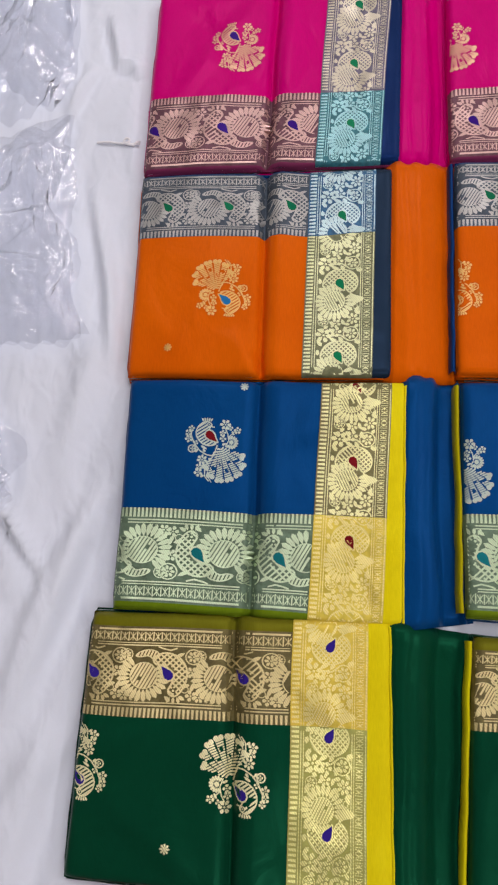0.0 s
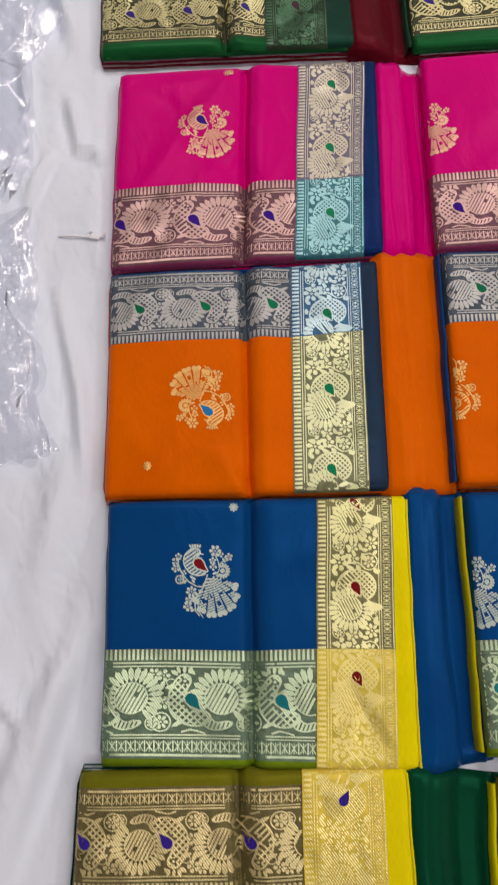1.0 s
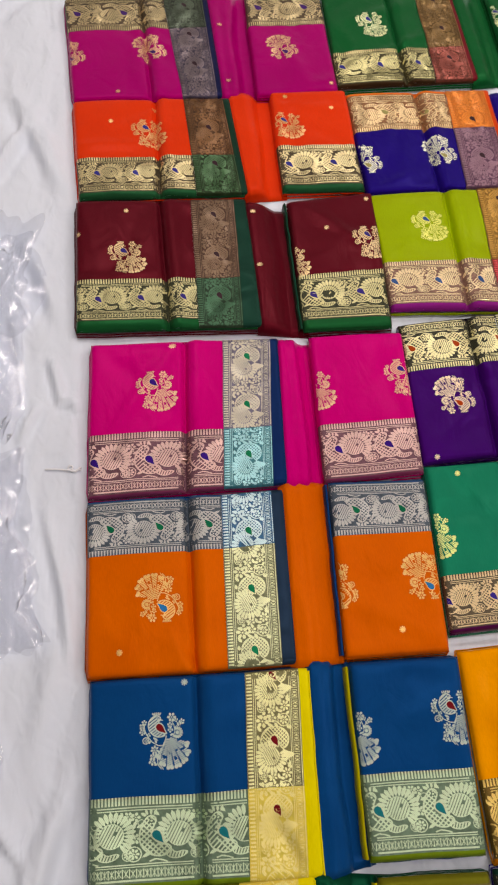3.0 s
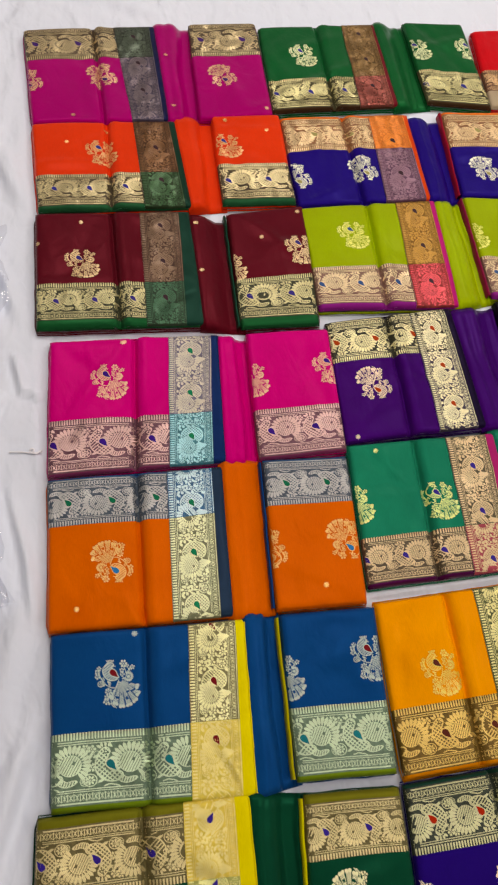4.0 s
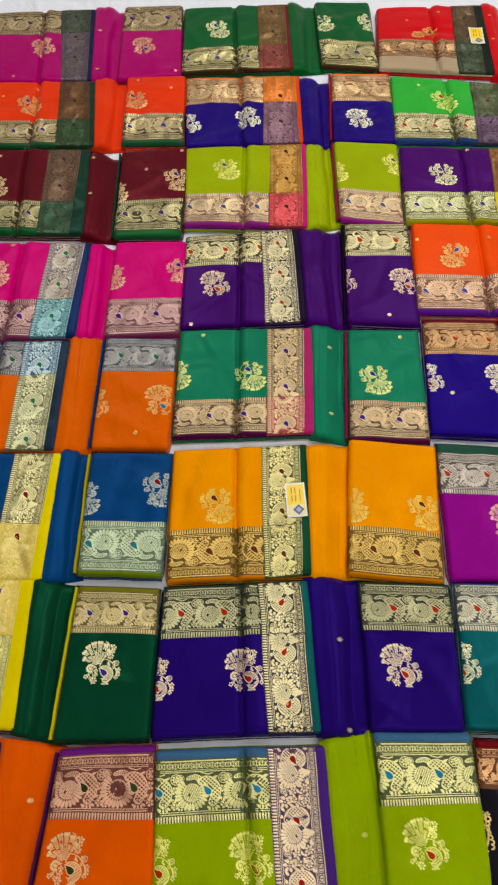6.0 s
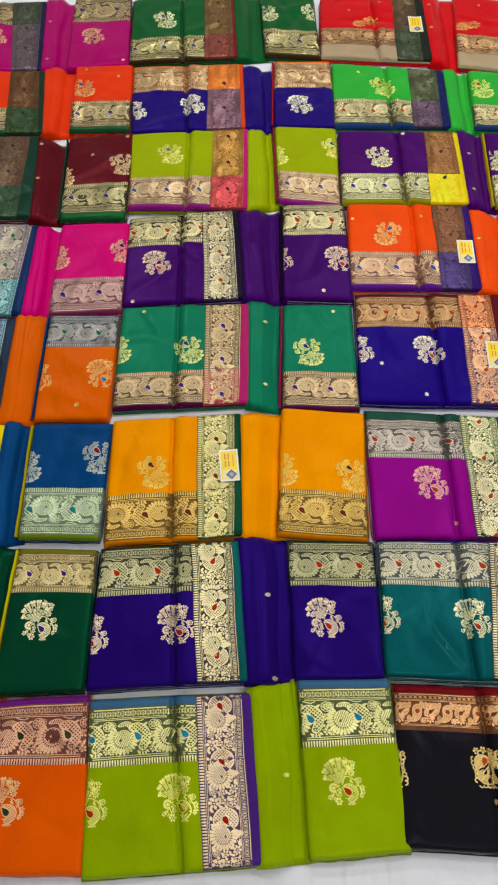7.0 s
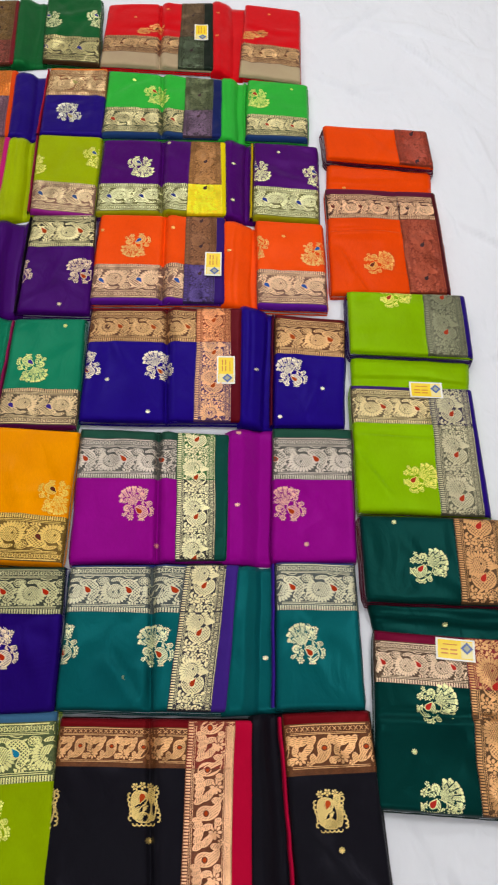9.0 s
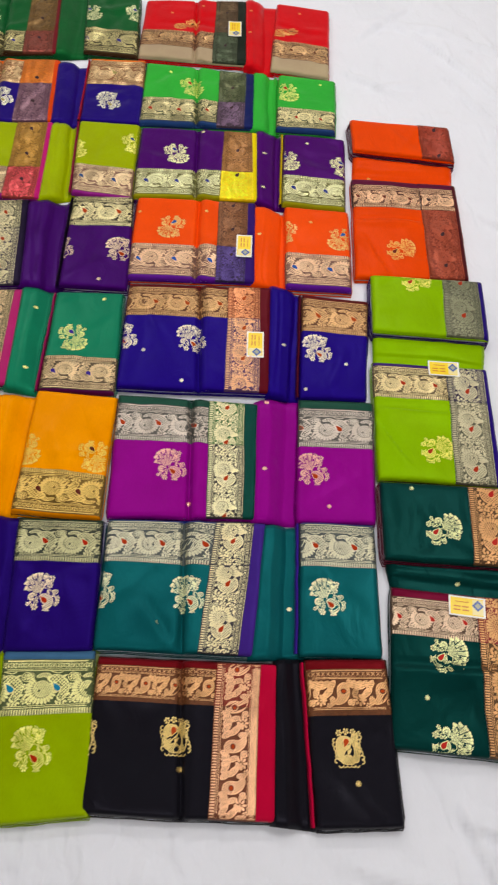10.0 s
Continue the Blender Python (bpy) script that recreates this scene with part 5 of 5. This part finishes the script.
folded_saree("magenta purple silk saree with silver border and green end",
    dict(spray="f4b7ae", phase=0.50, body="92088e", border="6a6a6a", zari="c0b8b0", pallu="2c2c38", pzari="dcd8b0", cross="1c7a30", strip="0c3e37", selvage="1c4438", accent="b04018"),
    near=((1.231, -0.363), (1.575, -0.384)), far=((1.251, -0.032), (1.605, -0.072)),
    cuts_near=(0.550, 0.669, 0.919,), cuts_far=(0.518, 0.644, 0.897,), roles="bbps",
    side="far", edge=0.608, selvage=0.20, height=0.035,
    panel=((1.708, -0.061), (1.895, -0.077), (1.859, -0.408), (1.671, -0.395)), panel_edge=0.590,
    motifs=[(1.381, -0.236, 1, 0), (1.724, -0.261, 1, 0)],
    dots=[(1.421, -0.337), (1.752, -0.361), (1.624, -0.072), (1.606, -0.257)])
folded_saree("peacock teal silk saree with silver border and violet end",
    dict(spray="e7edc4", phase=0.15, body="045a60", border="5c6870", zari="c8c8b0", pallu="2c2c4a", pzari="d8d0a8", cross="2c2c4a", strip="3e2583", selvage="2a3a90", accent="b03a18"),
    near=((1.213, -0.663), (1.553, -0.697)), far=((1.236, -0.369), (1.600, -0.395)),
    cuts_near=(0.547, 0.641, 0.900,), cuts_far=(0.478, 0.684, 0.926,), roles="bbps",
    side="far", edge=0.650, selvage=0.04, height=0.035, line="3a2090",
    panel=((1.681, -0.395), (1.853, -0.410), (1.829, -0.712), (1.650, -0.700)), panel_edge=0.649,
    tucks=[(1.321, -0.578, 1.372, -0.665), (1.390, -0.595, 1.383, -0.671)],
    motifs=[(1.221, -0.534, 1, 0), (1.417, -0.555, 1, 0), (1.726, -0.575, 1, 0)],
    dots=[(1.350, -0.614), (1.639, -0.595)])
folded_saree("black silk saree with copper border and peach red end",
    dict(spray="d1b771", body="18181f", border="7c4628", zari="d0a070", pallu="83432c", pzari="f4bc94", cross="a02820", strip="c10e3b", selvage="6a1018", accent="c04a20"),
    near=((1.193, -0.976), (1.576, -1.013)), far=((1.225, -0.680), (1.603, -0.717)),
    cuts_near=(0.519, 0.655, 0.895,), cuts_far=(0.456, 0.659, 0.902,), roles="bbps",
    side="far", edge=0.704, selvage=0.18, height=0.035, line="c01040",
    panel=((1.660, -0.711), (1.834, -0.716), (1.827, -1.036), (1.655, -1.030)), panel_edge=0.646,
    motifs=[(1.385, -0.847, 1, 3), (1.197, -0.836, 1, 3), (1.733, -0.888, 1, 3)],
    dots=[(1.391, -0.908), (1.745, -0.954)])
folded_saree("burnt orange silk saree with maroon gold border, folded upright",
    dict(pdrop="3c2a30", through=True, spray="fcb757", body="f04c08", border="5a2420", zari="e8bc98", pallu="a4402a", pzari="a04830", uzari="a03c28", cross="5a3428", strip="49151a", selvage="5a1838", accent="6a2a20"),
    near=((1.906, 0.336), (2.232, 0.318)), far=((1.944, 0.724), (2.264, 0.690)),
    cuts_near=(0.650, 0.960,), cuts_far=(0.632, 0.954,), roles="bps",
    side="far", edge=0.696, selvage=0.22, height=0.035,
    upper=((1.966, 0.964), (2.279, 0.925), (2.271, 0.772), (1.958, 0.825)), upper_cuts=(0.677,), upper_roles="bp",
    tucks=[(1.937, 0.548, 2.121, 0.535), (1.953, 0.475, 1.999, 0.343)],
    motifs=[(2.052, 0.430, 1, 4)],
    dots=[(2.000, 0.733)])
folded_saree("yellow green silk saree with bronze border and navy end, folded upright",
    dict(uzari="7c8068", spray="efeb68", body="8ac008", border="7a6a50", zari="d8c898", pallu="747664", pzari="b4b094", cross="3a3060", strip="241076", selvage="3a2070", accent="b03a20"),
    near=((1.882, -0.290), (2.187, -0.326)), far=((1.915, 0.049), (2.217, 0.014)),
    cuts_near=(0.615, 0.944,), cuts_far=(0.638, 0.960,), roles="bps",
    side="far", edge=0.682, selvage=0.12, height=0.035,
    upper=((1.944, 0.325), (2.256, 0.292), (2.234, 0.095), (1.925, 0.134)), upper_cuts=(0.631, 0.951,), upper_roles="bps",
    tucks=[(1.898, -0.131, 1.957, -0.248), (1.913, -0.097, 2.085, -0.122)],
    motifs=[(2.040, -0.221, 1, 4), (2.069, 0.296, 1, 4)],
    dots=[])
folded_saree("dark teal silk saree with copper end and maroon border, folded upright",
    dict(spray="d5dca5", body="023230", border="6a5040", zari="d8c0a8", pallu="6a4a30", pzari="c89868", cross="a83040", strip="563c27", selvage="6a1030", accent="c03028"),
    near=((1.823, -0.892), (2.122, -0.940)), far=((1.873, -0.559), (2.176, -0.607)),
    cuts_near=(0.659, 0.972,), cuts_far=(0.610, 0.973,), roles="bps",
    side="far", edge=0.691, selvage=0.20, height=0.035,
    upper=((1.879, -0.308), (2.193, -0.341), (2.165, -0.535), (1.863, -0.500)), upper_cuts=(0.657,), upper_roles="bp",
    tucks=[(1.846, -0.735, 2.154, -0.770)],
    motifs=[(2.010, -0.438, 1, 4), (1.975, -0.718, 1, 4), (1.949, -0.892, 1, 4)],
    dots=[(1.950, -0.331), (1.911, -0.800), (2.027, -0.558)])

TAGS = [
    (1.620, 1.449, 0.0385, -3.5, "yellow printed price tag on the scarlet red saree"),
    (1.596, 0.449, 0.0385, -5.0, "yellow printed price tag on the tangerine saree"),
    (1.606, 0.106, 0.0385, -4.5, "yellow printed price tag on the ultramarine saree"),
    (0.910, -0.167, 0.0385, 1.5, "yellow printed price tag on the mango yellow saree"),
    (2.098, 0.016, 0.0385, 84.0, "yellow printed price tag on the yellow green saree"),
    (2.033, -0.614, 0.0385, 80.0, "yellow printed price tag on the dark teal saree"),
]

# ---- price tags ----
def price_tag(x, y, z, turn, label):
    """A printed card: white rim, yellow field, a blue diamond and bars of print; 45 by 82 mm."""
    thing = tagged(new("price_tag"), label, "tag", "price tags on the sarees")
    thing.matrix_world = pose(x, y, z, 0, 0, turn)
    rnd = random.Random(int(x * 1000))
    nx, ny = 7, 11
    bend = rnd.uniform(0.6, 1.4)

    def lift(u, v):
        return 0.0012 * bend * ((u / 0.0225) ** 2 + 0.6 * (v / 0.041) ** 2) + 0.0006

    def sheet(name, x0, x1, y0, y1, up, mat):
        us, vs = np.linspace(x0, x1, nx), np.linspace(y0, y1, ny)
        verts = [(u, v, lift(u, v) + up) for v in vs for u in us]
        faces = [(j * nx + i, j * nx + i + 1, (j + 1) * nx + i + 1, (j + 1) * nx + i) for j in range(ny - 1) for i in range(nx - 1)]
        return mesh_part(name, verts, faces, mat, thing)

    card = sheet("card", -0.0225, 0.0225, -0.041, 0.041, 0.0005, plain("card_white", "e8e8e4", 0.35))
    back = sheet("card_back", -0.0225, 0.0225, -0.041, 0.041, 0.0, plain("card_white", "e8e8e4", 0.35))
    sheet("yellow_print", -0.019, 0.019, -0.036, 0.037, 0.0008, plain("card_yellow", "f2d21a", 0.35))
    sheet("cream_print", -0.017, 0.017, -0.036, -0.012, 0.0011, plain("card_cream", "e8dc9a", 0.35))
    diamond = [(0.004, -0.037), (0.017, -0.024), (0.004, -0.011), (-0.009, -0.024)]
    mesh_part("blue_diamond", [(u, v, lift(u, v) + 0.0014) for u, v in diamond], [(0, 1, 2, 3)], plain("card_blue", "3a5aa0", 0.35), thing, smooth=False)
    inner = [(0.004, -0.031), (0.011, -0.024), (0.004, -0.017), (-0.003, -0.024)]
    mesh_part("grey_diamond", [(u, v, lift(u, v) + 0.0017) for u, v in inner], [(0, 1, 2, 3)], plain("card_grey", "9aa08a", 0.35), thing, smooth=False)
    for k, (u, wide) in enumerate(((-0.010, 0.0028), (-0.002, 0.0028), (0.009, 0.0018))):
        for c in range(2 if k < 2 else 1):
            v0 = -0.004 + 0.019 * c
            v1 = v0 + (0.015 if k < 2 else 0.030)
            bar = [(u, v0), (u + wide, v0), (u + wide, v1), (u, v1)]
            mesh_part("print_bar", [(a, b, lift(a, b) + 0.0013) for a, b in bar], [(0, 1, 2, 3)], plain("card_orange", "d07a20", 0.4), thing, smooth=False)
    return thing


for tx, ty, tz, turn, what in TAGS:
    price_tag(tx, ty, tz, turn, what)


# ---- clear plastic bags and loose thread on the sheet ----
film = clear_film()


def crumpled(wide, long, high, seed):
    """A sheet of film with many sharp ridges."""
    nx, ny = 70, 90
    verts = []
    rnd = random.Random(seed)
    ridges = [(rnd.uniform(-1, 1), rnd.uniform(-1, 1), rnd.uniform(0, 3.14), rnd.uniform(0.15, 0.5), rnd.uniform(0.2, 0.8)) for _ in range(60)]
    for j in range(ny):
        v = -1 + 2 * j / (ny - 1)
        for i in range(nx):
            u = -1 + 2 * i / (nx - 1)
            edge = max(0.0, 1 - max(abs(u), abs(v)) ** 4)
            wob = 1 + 0.35 * noise.noise((u * 1.6 + seed, v * 1.6, 0)) + 0.12 * noise.noise((u * 5, v * 5, seed))
            z = 0.35 + 0.5 * noise.noise((u * 2.2, v * 2.2, seed + 4))
            for rx, ry, a, ln, h in ridges:
                p = (u - rx) * math.cos(a) + (v - ry) * math.sin(a)
                q = -(u - rx) * math.sin(a) + (v - ry) * math.cos(a)
                if abs(p) < ln:
                    z += h * 0.5 * max(0.0, 1 - abs(q) / 0.045) * (1 - (p / ln) ** 2)
            verts.append((u * wide * wob, v * long * wob, BASE + 0.006 + 3.0 * high * max(0.0, z) * edge))
    faces = [(j * nx + i, j * nx + i + 1, (j + 1) * nx + i + 1, (j + 1) * nx + i) for j in range(ny - 1) for i in range(nx - 1)]
    return verts, faces


def plastic_bag(x, y, wide, long, high, seed, turn):
    """Two crumpled layers of clear film, one over the other."""
    thing = tagged(new("plastic_bag"), "crumpled clear plastic bag lying on the white sheet", "plastic bag")
    thing.matrix_world = pose(x, y, 0, 0, 0, turn)
    for name, k, size, lift in (("back_film", 0, 1.0, 0.5), ("front_film", 11, 0.93, 1.0)):
        ob = mesh_part(name, *crumpled(wide * size, long * size, high * lift, seed + k), film, thing)
        ob.visible_shadow = False
    return thing


plastic_bag(-0.205, 0.225, 0.130, 0.180, 0.016, 3, 8)
plastic_bag(-0.225, 0.70, 0.135, 0.26, 0.016, 5, -6)
plastic_bag(-0.27, -0.10, 0.11, 0.11, 0.012, 8, 20)


def loose_thread():
    curve = bpy.data.curves.new("loose_thread", "CURVE")
    curve.dimensions, curve.bevel_depth, curve.bevel_resolution = "3D", 0.0017, 2
    for pts in (((-0.062, 0.385), (-0.045, 0.383), (-0.030, 0.381), (-0.018, 0.377), (-0.010, 0.384), (-0.016, 0.388), (-0.022, 0.382), (-0.012, 0.374), (-0.004, 0.379), (0.004, 0.377)),
                ((-0.024, 0.379), (-0.014, 0.381), (-0.006, 0.373), (-0.001, 0.380), (0.003, 0.383))):
        line = curve.splines.new("NURBS")
        line.points.add(len(pts) - 1)
        line.use_endpoint_u, line.order_u = True, 3
        for i, (x, y) in enumerate(pts):
            line.points[i].co = (x, y, sheet_height(x, y) - 0.004 + 0.003 * (i % 2), 1)
    curve.materials.append(plain("cotton_thread", "e8e6ea", 0.8))
    return tagged(new("loose_thread", curve), "loose knotted white cotton thread on the sheet", "thread")


loose_thread()
